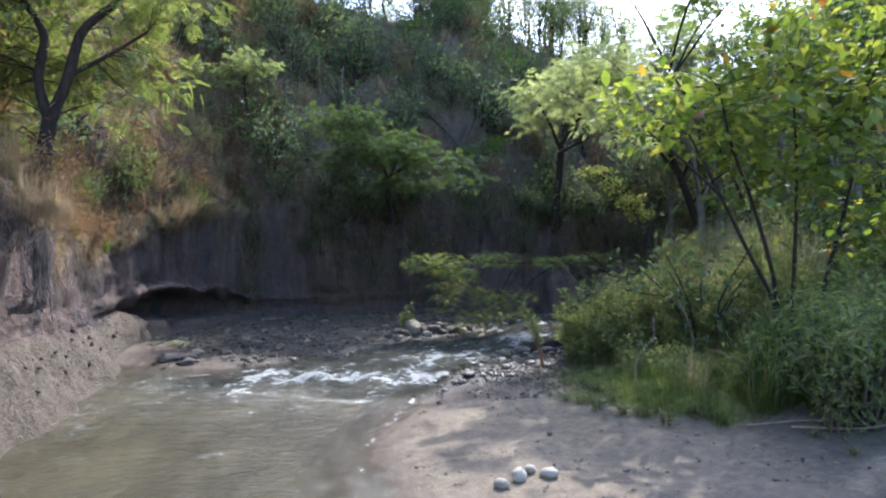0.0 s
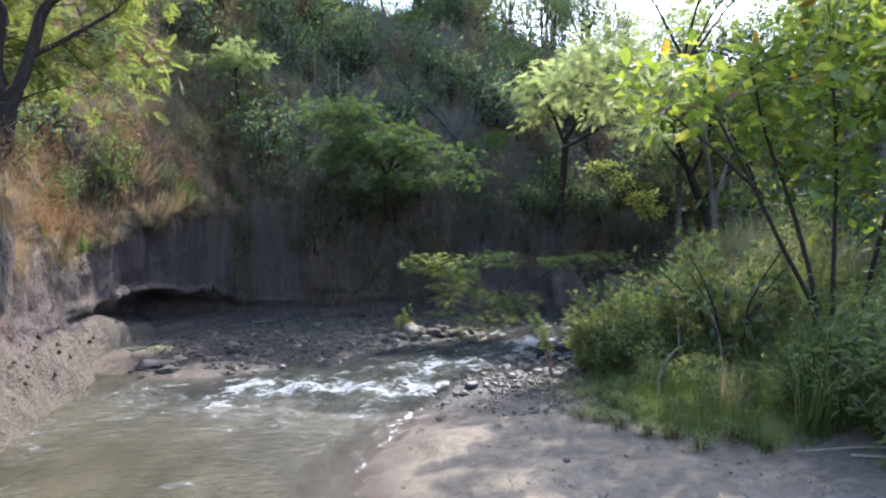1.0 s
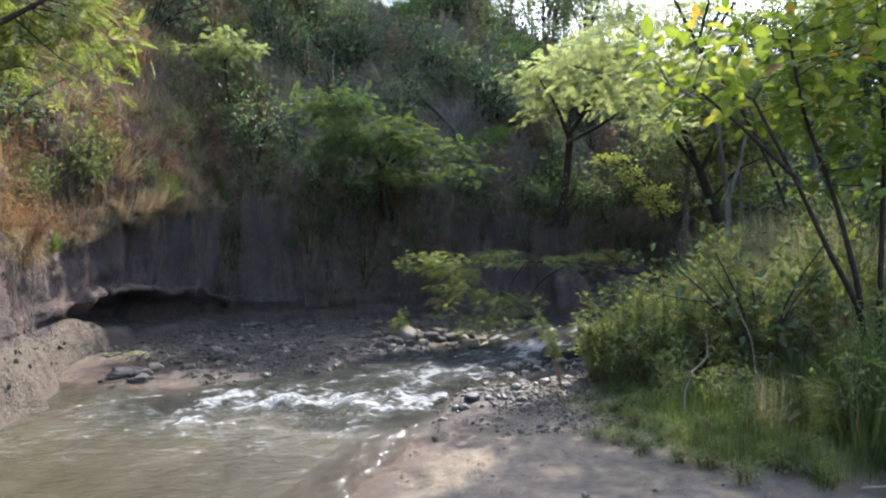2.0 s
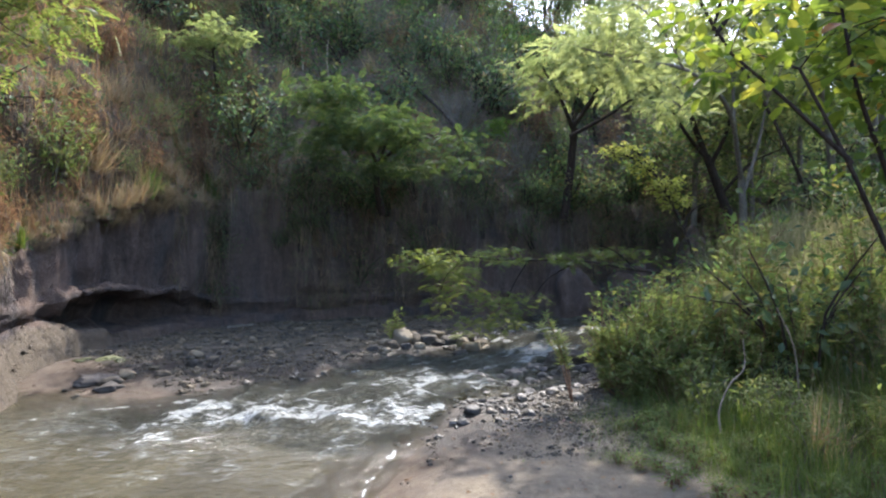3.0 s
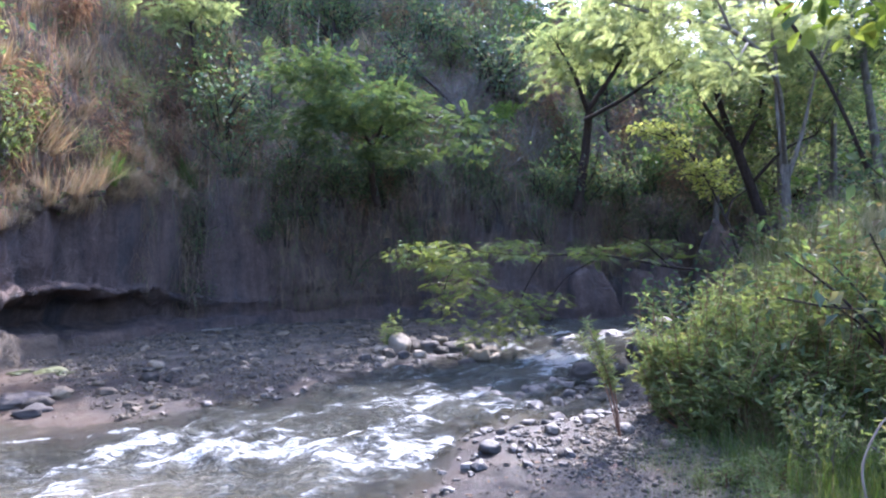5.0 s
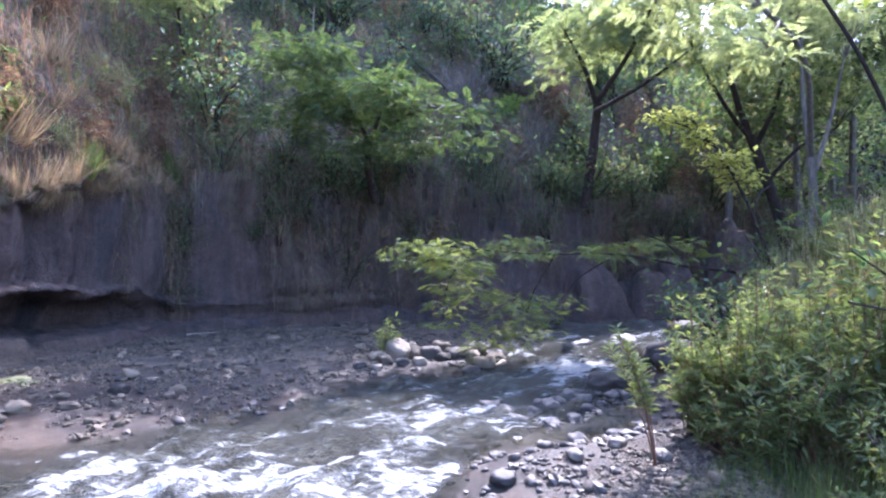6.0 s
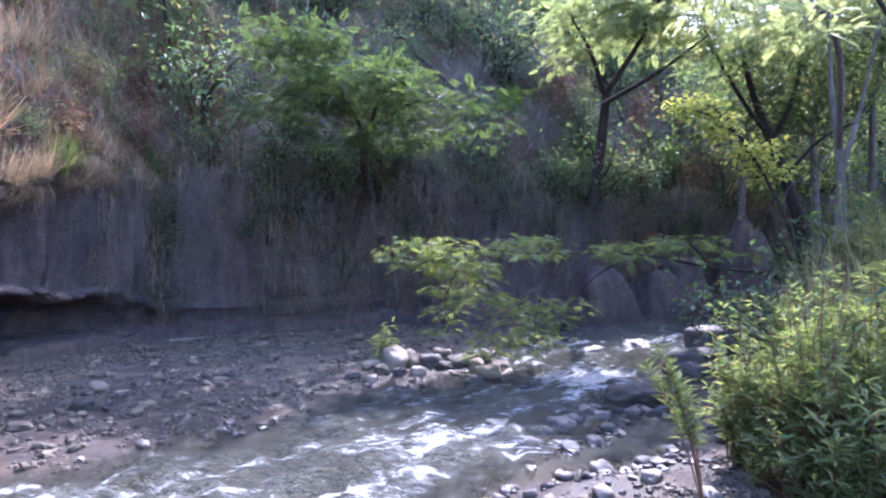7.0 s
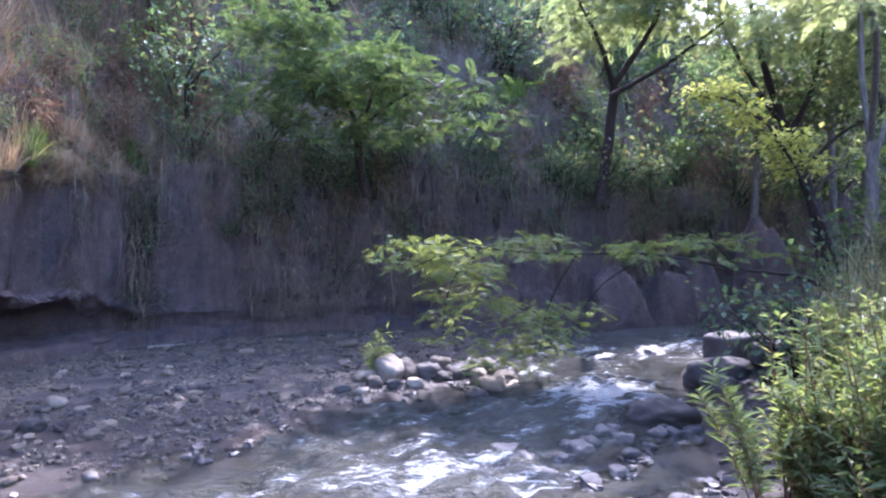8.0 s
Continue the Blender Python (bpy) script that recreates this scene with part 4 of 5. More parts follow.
G = "shrubs on the slope"
SHRUBS = {
    "feather": shrub("feathery_shrub", "green feathery-leaved shrub on the steep slope", "shrub", G, .95, .65, 7, 36, 5, (.11, .11, .07), FEATHER_LOW, .22, LEAF_FEATHER, BARK_DARK),
    "dark": shrub("leafy_shrub", "dark green small-leaved shrub on the slope", "shrub", G, .8, .6, 8, 44, 11, (.11, .11, .1), SMALL, .075, LEAF_DARK, BARK_DARK),
    "green": shrub("leafy_weed", "yellow-green leafy weed among dry stalks", "weed", "leafy weeds", .7, .4, 9, 38, 12, (.075, .075, .1), (NARROW[0] * (1.5, 1, 1), NARROW[1]), .085, LEAF_WILLOW, BARK_GREY),
    "red": shrub("withered_shrub", "withered reddish-brown shrub on the slope", "shrub", G, .8, .55, 9, 46, 9, (.1, .09, .1), NARROW, .13, LEAF_RED, BARK_RED, .35),
    "dry": tuft("dry_grass_tuft", "tuft of straw-coloured dry grass", "grass", "dry grass tufts", .8, .18, 115, GRASS_DRY, .55, .4),
    "blade": tuft("green_grass_tuft", "tuft of long green grass blades", "grass", "green grass tufts", .65, .12, 110, GRASS_GREEN, .5, .6),
}
SHRUBS["hang"] = tuft("dry_grass_tuft", "straw-coloured dry grass drooping over the bank", "grass", "dry grass tufts", .8, .22, 150, GRASS_DRY, .4, .4, shape=DROOP)
SHRUBS["curtain"] = tuft("withered_creeper", "brown withered creeper hanging down the cliff", "creeper", "creepers on the cliff", 1.0, .45, 110, GRASS_BROWN, .5, .22, shape=DROOP)
USED = set()


def plant(kind, p, scale, tilt=(0.0, 0.0)):
    """Set out one shrub of that kind: the first is the one that was built, the rest are copies."""
    m = Matrix.LocRotScale(Vector(p), Euler((tilt[0], tilt[1], rng.uniform(0, 6.28)), "XYZ"), Vector((scale, scale, scale * rng.uniform(0.85, 1.2))))
    if kind in USED:
        return copy_thing(SHRUBS[kind], m)
    USED.add(kind)
    SHRUBS[kind].matrix_world = m
    return SHRUBS[kind]


def leaning(n, k):
    """Tilt about x and y that leans a plant k of the way to a normal."""
    return (-k * math.atan2(n[1], 1.0), k * math.atan2(n[0], 1.0))


AREA = np.linalg.norm(np.cross(np.gradient(CV, axis=0), np.gradient(CV, axis=1)), axis=2)


def slope_spots(count, s0, s1, v0, v1, power=0.0):
    """Spots spread evenly over a stretch of the cliff."""
    ok = (su[:, None] > s0) & (su[:, None] < s1) & (tag_v[None] > v0) & (tag_v[None] < v1)
    w = np.where(ok, AREA * (1 + power * (tag_v[None] < 9)), 0).ravel()
    k = rng.choice(len(w), count, p=w / w.sum())
    return [(CV.reshape(-1, 3)[i] + rng.normal(0, .04, 3), nrm.reshape(-1, 3)[i] * (1 if nrm.reshape(-1, 3)[i][2] > 0 else -1), su[i // len(tag_v)]) for i in k]


# dry grass hangs over the lip of the sunlit bank; withered growth mixes with shrubs above it; green scrub covers the rest
for p, n, s in slope_spots(120, 34, 41, 7.0, 9.2):
    plant(rng.choice(["hang", "hang", "dry", "dry", "red"]), p, rng.uniform(.6, 1.1), leaning(n, .8))
for p, n, s in slope_spots(46, 34.5, 41, 7.1, 8.2):
    plant(rng.choice(["hang", "curtain", "red"]), p, rng.uniform(.45, .75), leaning(n, .6))
for p, n, s in slope_spots(60, 41, 47.5, 7.2, 9.2):
    plant(rng.choice(["hang", "dry", "dry", "green", "blade", "red"]), p, rng.uniform(.6, 1.1), leaning(n, .8))
for p, n, s in slope_spots(260, 35, 48, 8.8, 11.4):
    plant(rng.choice(["red", "red", "red", "dry", "dry", "green", "green", "green", "green", "dark"]), p, rng.uniform(.8, 1.5), leaning(n, .7))
for p, n, s in slope_spots(350, 47, 69, 7.8, 11.6):
    plant(rng.choice(["dark", "feather", "green", "red", "dry", "curtain", "blade"], p=[.36, .1, .14, .13, .11, .1, .06]), p, rng.uniform(.8, 1.6), leaning(n, .7))
for p, n, s in slope_spots(80, 69, 84, 7.2, 11.4):
    plant(rng.choice(["dark", "feather", "green", "dry"], p=[.5, .15, .25, .1]), p, rng.uniform(1.6, 2.8), leaning(n, .6))
for p, n, s in slope_spots(90, 47.5, 60, 6.9, 8.6):
    plant(rng.choice(["curtain", "curtain", "dark"]), p, rng.uniform(.6, 1.1), leaning(n, .5))
for p, n, s in slope_spots(110, 45.8, 60, 6.5, 8.0):
    if wobble(np.array(s), np.array(0.0), 2.5, 81) > -.5:
        plant(rng.choice(["curtain", "curtain", "dark"]), p, rng.uniform(.3, .7), leaning(n, .5))
for p, n, s in slope_spots(140, 45.8, 63, 6.2, 7.5):
    if wobble(np.array(s), np.array(0.0), 2.6, 83) + .5 * wobble(np.array(s), np.array(0.0), .8, 84) > .15:
        plant(rng.choice(["curtain", "curtain", "curtain", "red", "dry", "dark"]), p, rng.uniform(.45, .85), leaning(n, .4))
for p, n, s in slope_spots(22, 42.5, 48, 8.0, 8.8):
    plant("curtain", p, rng.uniform(.4, .8), leaning(n, .5))

for p, n, s in slope_spots(40, 41, 46, 7.8, 8.5):
    plant(rng.choice(["hang", "hang", "dry"]), p, rng.uniform(.45, .8), leaning(n, .7))
for i in range(14):
    x, y = rng.uniform(-5.1, -4.2), rng.uniform(6.1, 7.0)
    plant(rng.choice(["hang", "dry", "curtain"]), (x, y, 2.25 + .5 * max(0, -4.5 - x)), rng.uniform(.45, .7))

# low growth and litter between the shrubs
n = 52000
w = np.where((su[:, None] > 34) & (su[:, None] < 84) & (tag_v[None] > 7.4) & (tag_v[None] < 11.4), AREA * np.where(su[:, None] < 48, 1.1, np.where(su[:, None] < 66, 1.0, .4)), 0).ravel()
pick = rng.choice(len(w), n, p=w / w.sum())
ii, jj = pick // len(tag_v), pick % len(tag_v)
P = CV[ii, jj] + rng.normal(0, .09, (n, 3))
out = np.where(nrm[ii, jj][:, 2:3] > 0, nrm[ii, jj], -nrm[ii, jj])
V, F = scatter(SMALL, P + out * .06, frames_for(rng.normal(0, 1, (n, 3)) + out * .5, out + rng.normal(0, .5, (n, 3))), rng.uniform(.05, .14, n))
half = len(F) // 2
tagged(new("undergrowth", mesh("undergrowth", V[:len(V) // 2], F[:half], LEAF_MID, False)), "low pale green creepers and grass on the slope", "undergrowth", kind="stuff")
V, F = V[len(V) // 2:], F[half:] - len(V) // 2
tagged(new("undergrowth", mesh("undergrowth", V, F, LEAF_DARK, False)), "low dark green creepers covering the slope", "undergrowth", kind="stuff")
k = rng.choice(n, 22000)
V, F = blade_mesh(P[k], np.full(22000, .5), .6, .5, (BLADE[0][[0, 1, 4, 5, 6]], np.array([(0, 1, 3), (0, 3, 2), (2, 3, 4)])))
tagged(new("slope_grass", mesh("slope_grass", V, F, GRASS_BROWN, False)), "sparse brown grass stalks on the slope", "grass", kind="stuff")

w = np.where((su[:, None] > 35) & (su[:, None] < 48) & (tag_v[None] > 7.8) & (tag_v[None] < 11.2), AREA, 0).ravel()
pick = rng.choice(len(w), 46000, p=w / w.sum())
V, F = blade_mesh(CV.reshape(-1, 3)[pick] + rng.normal(0, .05, (46000, 3)), np.full(46000, .6), .55, .5, (BLADE[0][[0, 1, 4, 5, 6]], np.array([(0, 1, 3), (0, 3, 2), (2, 3, 4)])))
tagged(new("red_grass", mesh("red_grass", V, F, LEAF_RED, False)), "thick reddish-brown withered grass on the sunlit slope", "grass", kind="stuff")

pick = rng.choice(len(w), 17000, p=w / w.sum())
V, F = blade_mesh(CV.reshape(-1, 3)[pick] + rng.normal(0, .06, (17000, 3)), np.full(17000, .5), .6, .4, (BLADE[0][[0, 1, 4, 5, 6]], np.array([(0, 1, 3), (0, 3, 2), (2, 3, 4)])))
tagged(new("dry_grass", mesh("dry_grass", V, F, GRASS_DRY, False)), "thick straw-coloured dry grass on the sunlit slope", "grass", kind="stuff")

n = 14000
ss = np.repeat(su[:, None], len(tag_v), 1)
reach = 7.2 - 2.1 * np.clip(.5 + .8 * wobble(ss, 0 * ss, 2.6, 83) + .4 * wobble(ss, 0 * ss, .8, 84), 0, 1.3)
w = np.where((ss > 45.5) & (ss < 64) & (tag_v[None] > reach) & (tag_v[None] < 8.8), AREA, 0).ravel()
pick = rng.choice(len(w), n, p=w / w.sum())
face = nrm.reshape(-1, 3)[pick] * np.sign(nrm.reshape(-1, 3)[pick][:, 1:2] * -1 + 1e-6)
V, F = blade_mesh(CV.reshape(-1, 3)[pick] + face * .05 + rng.normal(0, .05, (n, 3)), rng.uniform(.35, .85, n), .35, .42, DROOP)
tagged(new("hanging_grass", mesh("hanging_grass", V, F, GRASS_BROWN, False)), "withered grass hanging down the cliff in ragged columns", "grass", kind="stuff")

# strands of root and dead grass that hang down the wall
hang = []
for i in range(420):
    s = rng.choice([rng.uniform(35, 41.5), rng.uniform(45.5, 57), rng.uniform(45.5, 57)])
    p, nn = cliff_spot(s, rng.uniform(6.8, 8.0))
    o = (nn[:2] / (np.linalg.norm(nn[:2]) + 1e-6)) * .12
    L = rng.uniform(.3, 1.3)
    q = p + (o[0], o[1], .05)
    hang.append(tube([p, q, q + (rng.normal(0, .06), rng.normal(0, .06), -L * .5), q + (rng.normal(0, .1), rng.normal(0, .1), -L)], .008, .003, 4, 3))
V, F = joined(hang)
tagged(new("hanging_roots", mesh("hanging_roots", V, F, BARK_GREY)), "thin dead roots hanging down the earth wall", "roots", kind="stuff")

# ---- the overhanging branch ----
ob = thing("overhanging_branch", (5.6, 13.4, .3), "low branch with tiered green leaves reaching over the water", "branch")
B0 = np.array((5.6, 13.4, .3))
main = [(5.7, 13.5, .1), (5.2, 13.3, .75), (4.65, 13.15, 1.1), (3.7, 13.1, 1.25), (2.63, 13.1, 1.44), (1.27, 13.1, 1.46), (.1, 13.1, 1.58), (-.75, 13.1, 1.6)]
side = [[(.5, 13.1, 1.52), (.15, 13.0, 1.2), (.02, 13.0, .85), (-.02, 12.95, .5)], [(1.7, 13.1, 1.45), (1.4, 13.0, 1.0), (1.25, 13.0, .6), (1.2, 12.95, .15)],
        [(2.6, 13.1, 1.42), (2.1, 13.2, 1.1), (1.8, 13.2, .75)], [(.4, 13.1, 1.55), (.0, 12.8, 1.45), (-.4, 12.7, 1.3)], [(3.7, 13.1, 1.3), (3.3, 12.9, 1.6), (2.9, 12.8, 1.75)]]
part("stem", mesh("stem", *tube(np.array(main) - B0, .034, .007, 7, 6, .04), BARK_DARK), ob)
for b in side:
    part("side_branch", mesh("side_branch", *tube(np.array(b) - B0, .016, .005, 5, 5), BARK_DARK), ob)
C = []
for (x0, x1, z0, z1, n) in [(-.75, .55, 1.25, 1.68, 46), (.75, 1.6, 1.4, 1.68, 20), (1.9, 2.8, 1.38, 1.6, 16), (3.0, 4.0, 1.35, 1.65, 16), (-.1, .65, .75, 1.3, 34), (-.1, .15, .4, .75, 6), (.85, 1.6, .15, .85, 34), (.3, .9, .05, .35, 12), (1.75, 1.95, .65, .85, 3)]:
    C.append(np.stack([rng.uniform(x0, x1, n), 13.0 + rng.normal(0, .28, n), rng.uniform(z0, z1, n)], -1))
part("foliage", mesh("foliage", *leaves(FEATHER_FINE, np.vstack(C) - B0, 8, (.11, .11, .03), .16, .1, .35), LEAF_LIME, False), ob, kind="stuff")

# ---- the bushes, weeds and grass on the near bank ----
def level(x, y):
    return float(ground_level(np.array([x]), np.array([y]))[0])


def willow(x, y, h, r, stems):
    """A bush of upright shoots, each ringed with narrow leaves to its tip."""
    z = level(x, y) - .05
    ob = thing("willow_bush", (x, y, z), "bushy green shrub of upright shoots with narrow leaves", "bush", "bushes on the bank")
    tubes, P, Dn, S = [], [], [], []
    for i in range(stems):
        a, o = rng.uniform(0, 6.28), r * math.sqrt(rng.random())
        top = np.array((o * math.cos(a), o * math.sin(a), h * rng.uniform(.55, 1.05) * (1.08 - .45 * (o / r) ** 2)))
        root = top * (.45, .45, 0) + rng.normal(0, .05, 3) * (1, 1, 0)
        top = top + rng.normal(0, .1, 3)
        pts = np.array([root, (root + top) / 2 * (1.0, 1.0, .95) + rng.normal(0, .06, 3), top])
        tubes.append(tube(pts, .009, .003, 4, 3))
        shoots = [spline(pts, 16)[9:]]
        for k in range(2):
            c = shoots[0][rng.integers(0, 12)]
            e = c + rng.normal(0, .11, 3) * (1, 1, .5) + (0, 0, .14)
            side_pts = np.array([c, (c + e) / 2 + rng.normal(0, .02, 3), e])
            tubes.append(tube(side_pts, .004, .002, 3, 2))
            shoots.append(spline(side_pts, 6))
        for L, n in zip(shoots, (44, 22, 22)):
            f = rng.random(n) ** .8 * (len(L) - 1)
            c = L[f.astype(int)] + (L[np.minimum(f.astype(int) + 1, len(L) - 1)] - L[f.astype(int)]) * (f % 1)[:, None]
            b = rng.uniform(0, 6.28, n)
            P.append(c)
            Dn.append(np.stack([np.cos(b), np.sin(b), rng.uniform(-.3, 1.1, n)], -1))
            S.append(rng.uniform(.05, .115, n))
    P, Dn, S = np.vstack(P), np.vstack(Dn), np.concatenate(S)
    part("woody_base", mesh("woody_base", *joined(tubes), BARK_RED), ob, kind="stuff")
    wide = (NARROW[0] * (1.35, 1, 1), NARROW[1])
    part("foliage", mesh("foliage", *scatter(wide, P, frames_for(Dn, np.tile((0., 0., 1.), (len(P), 1)) + rng.normal(0, .2, P.shape)), S), LEAF_WILLOW, False), ob, kind="stuff")


for x, y, h, r, k in [(2.35, 8.85, 1.35, .55, 60), (2.08, 9.1, .85, .32, 32), (2.9, 9.4, 1.35, .5, 44), (3.0, 8.35, 1.2, .5, 50), (2.55, 8.2, .8, .45, 40), (3.6, 9.0, 1.5, .5, 44), (2.2, 8.4, .6, .3, 24),
                      (3.5, 7.9, 1.0, .5, 36), (4.2, 9.8, 1.6, .6, 44), (5.2, 9.2, 1.7, .7, 44), (4.7, 8.2, 1.4, .6, 40), (3.5, 10.6, 1.0, .5, 34), (5.0, 11.5, 1.3, .7, 40), (5.6, 6.9, 1.5, .6, 44)]:
    willow(x, y, h, r, k)


def shoots(x, y, tips):
    """A few leafy shoots that lean out from the foot of a bush."""
    z = level(x, y) - .05
    ob = thing("willow_bush", (x, y, z), "thin leafy shoots leaning out over the gravel", "bush", "bushes on the bank")
    tubes, P = [], []
    for tip in tips:
        e = np.array(tip) - (x, y, z)
        pts = np.array([(0, 0, 0), e * (.4, .4, .55), e])
        tubes.append(tube(pts, .009, .003, 4, 4))
        P.append(spline(pts, 40)[36:])
    part("woody_base", mesh("woody_base", *joined(tubes), BARK_RED), ob, kind="stuff")
    P = np.repeat(np.vstack(P), 2, axis=0)
    a = rng.uniform(0, 6.28, len(P))
    D = np.stack([np.cos(a), np.sin(a), rng.uniform(0, 1.2, len(P))], -1)
    part("foliage", mesh("foliage", *scatter((NARROW[0] * (1.35, 1, 1), NARROW[1]), P, frames_for(D, np.tile((0., 0., 1.), (len(P), 1))), rng.uniform(.05, .1, len(P))), LEAF_WILLOW, False), ob, kind="stuff")


shoots(1.48, 8.5, [(1.17, 8.4, .92), (1.12, 8.45, .8), (1.24, 8.38, .76), (1.35, 8.5, .7)])


def grass(name, label, leaf, count, x0, x1, y0, y1, h0, h1, lean, seed, width=1.0, cut=0.0):
    """Grass over a stretch of the bank, thick in some places and thin in others."""
    x, y = rng.uniform(x0, x1, count), rng.uniform(y0, y1, count)
    d = wobble(x, y, .9, seed) + .5 * wobble(x, y, .3, seed + 1)
    keep = (shore_distance(x, y) > .5 + .6 * ease(y, 9.5, 10.5)) & (d > cut - .5 + .5 * rng.random(count)) & (x > 1.4 + .25 * wobble(x, y, .8, 77) + .9 * np.maximum(0, 6.5 - y) + .35 * np.maximum(0, y - 7.6))
    x, y, d = x[keep], y[keep], d[keep]
    P = np.stack([x, y, ground_level(x, y) - .02], -1)
    H = h0 + (h1 - h0) * ease(x, x0, x0 + 1.4) * np.clip(.6 + .4 * d, .3, 1.2)
    tagged(new(name, mesh(name, *blade_mesh(P, H, lean, width), leaf, False)), label, "grass", kind="stuff")


grass("green_grass", "tall fresh green grass on the near bank", GRASS_GREEN, 32000, 1.2, 6.0, 5.2, 8.4, .1, .4, .6, 51, .4, -.4)
grass("green_grass", "fresh light green grass at the edge of the sand", GRASS_FRESH, 11000, 1.2, 4.6, 5.3, 7.8, .1, .34, .65, 59, .3, 0)
grass("green_grass", "green grass between the bushes", GRASS_GREEN, 9000, 2.2, 7, 8.4, 12, .3, .6, .4, 53, .5)
grass("dry_grass", "pale seeding grass stalks above the bushes", GRASS_PALE, 9000, 3.2, 7, 9.4, 12, .6, 1.2, .45, 55, .18, -.2)
grass("dry_grass", "pale golden seeding grass over the mound", GRASS_PALE, 18000, 4.0, 8.5, 9.5, 14, .4, .9, .55, 61, .22, -.5)
grass("dry_grass", "dry stalks in the green grass", GRASS_BROWN, 3500, 2.0, 6.5, 6.0, 8.4, .2, .5, .6, 57, .3)

for i in range(44):
    x, y = rng.uniform(3.3, 7.0), rng.uniform(7.6, 13.0)
    if shore_distance(np.array([x]), np.array([y]))[0] > .8:
        plant(rng.choice(["green", "green", "dry", "dark", "blade", "dry"]), (x, y, level(x, y)), rng.uniform(.8, 1.25), (rng.normal(0, .1), rng.normal(0, .1)))
for i in range(46):
    x, y = rng.uniform(2.2, 5.6), rng.uniform(5.9, 8.3)
    if x < 1.9 + .9 * max(0, 6.6 - y):
        continue
    plant(rng.choice(["green", "green", "green", "blade", "dry"]), (x, y, level(x, y)), rng.uniform(.35, .8), (rng.normal(0, .1), rng.normal(0, .1)))

for i in range(26):
    x, y = rng.uniform(2.3, 4.6), rng.uniform(7.9, 9.6)
    plant(rng.choice(["dry", "green", "green", "green"]), (x, y, level(x, y)), rng.uniform(.8, 1.3), (rng.normal(0, .15), rng.normal(0, .15)))
# scrub on the rising ground behind the near bank
for i in range(70):
    x, y = rng.uniform(7, 18), rng.uniform(9, 23)
    if shore_distance(np.array([x]), np.array([y]))[0] > 1.0:
        plant(rng.choice(["dark", "green", "green", "feather", "dry"]), (x, y, level(x, y)), rng.uniform(1.3, 2.4))

# tall dark growth beside the sand
for i in range(34):
    x, y = rng.uniform(2.9, 5.0), rng.uniform(4.7, 6.3)
    if x > 2.9 + .35 * abs(y - 5.3):
        plant(rng.choice(["green", "green", "blade", "blade"]), (x, y, level(x, y)), rng.uniform(.8, 1.4), (rng.normal(0, .12), rng.normal(0, .12)))
for i in range(8):
    x, y = rng.uniform(3.4, 4.4), rng.uniform(4.5, 5.6)
    plant("green", (x, y, level(x, y)), rng.uniform(.9, 1.5), (rng.normal(0, .12), rng.normal(0, .12)))

weed = shrub("weed", "low small-leaved weed at the edge of the sand", "weed", "weeds on the sand", .22, .16, 8, 24, 7, (.05, .05, .03), (NARROW[0] * (1.4, 1, 1), NARROW[1]), .07, LEAF_WILLOW, BARK_RED, .05)
spots = [(rng.uniform(1.2, 3.6), rng.uniform(5.3, 7.4)) for i in range(95)] + [(rng.uniform(3.0, 5.0), rng.uniform(4.2, 5.6)) for i in range(14)]
spots = [(x, y) for x, y in spots if x > 1.35 + .5 * max(0, 6.6 - y) * .8]
for i, (x, y) in enumerate(spots):
    k = rng.uniform(.4, 1.05) if y > 5.3 else rng.uniform(.3, .6)
    m = Matrix.LocRotScale(Vector((x, y, level(x, y))), Euler((0, 0, rng.uniform(0, 6.28))), Vector((k, k, k)))
    if i:
        copy_thing(weed, m)
    else:
        weed.matrix_world = m

for pts, r, lab in [([(x, y, level(x, y) + .015) for x, y in ((2.95, 4.9), (3.3, 4.62), (3.55, 4.5), (3.9, 4.2))], .013, "bent grey dead branch lying on the sand"), ([(x, y, level(x, y) + .012) for x, y in ((2.7, 5.15), (3.1, 4.95), (3.4, 4.7), (3.8, 4.6))], .008, "thin dead stick lying on the sand"),
                    ([(2.25, 6.75, .12), (2.27, 6.8, .3), (2.36, 6.8, .5), (2.5, 6.85, .62), (2.52, 6.9, .85)], .008, "pale bare stick standing in the grass"), ([(2.55, 8.05, 1.12), (2.9, 8.0, 1.05), (3.4, 8.1, .98), (3.7, 8.2, .7), (3.8, 8.25, .3)], .009, "dark dead branch caught in the bushes"),
                    ([(3.1, 7.1, .3), (3.0, 7.0, .75), (2.8, 6.9, 1.1)], .01, "thin bare stalk in the grass")]:
    o = np.array(pts[0])
    tagged(new("dead_branch", mesh("dead_branch", *tube(np.array(pts) - o, r, r * .5, 6, 5, .06), BARK_DARK if lab.startswith("dark") else BARK_PALE)), lab, "branch").location = pts[0]


x, y = rng.uniform(5.5, 24, 16000), rng.uniform(7, 26, 16000)
q = shore_distance(x, y) > .6
P = np.stack([x[q], y[q], ground_level(x[q], y[q])], -1)
n = len(P)
V, F = scatter(SMALL, P + np.array((0, 0, .08)), frames_for(rng.normal(0, 1, (n, 3)) * (1, 1, .6), np.tile((0., 0., 1.), (n, 1)) + rng.normal(0, .5, (n, 3))), rng.uniform(.14, .36, n))
tagged(new("undergrowth", mesh("undergrowth", V, F, LEAF_FEATHER, False)), "low green creepers covering the rising ground", "undergrowth", kind="stuff")

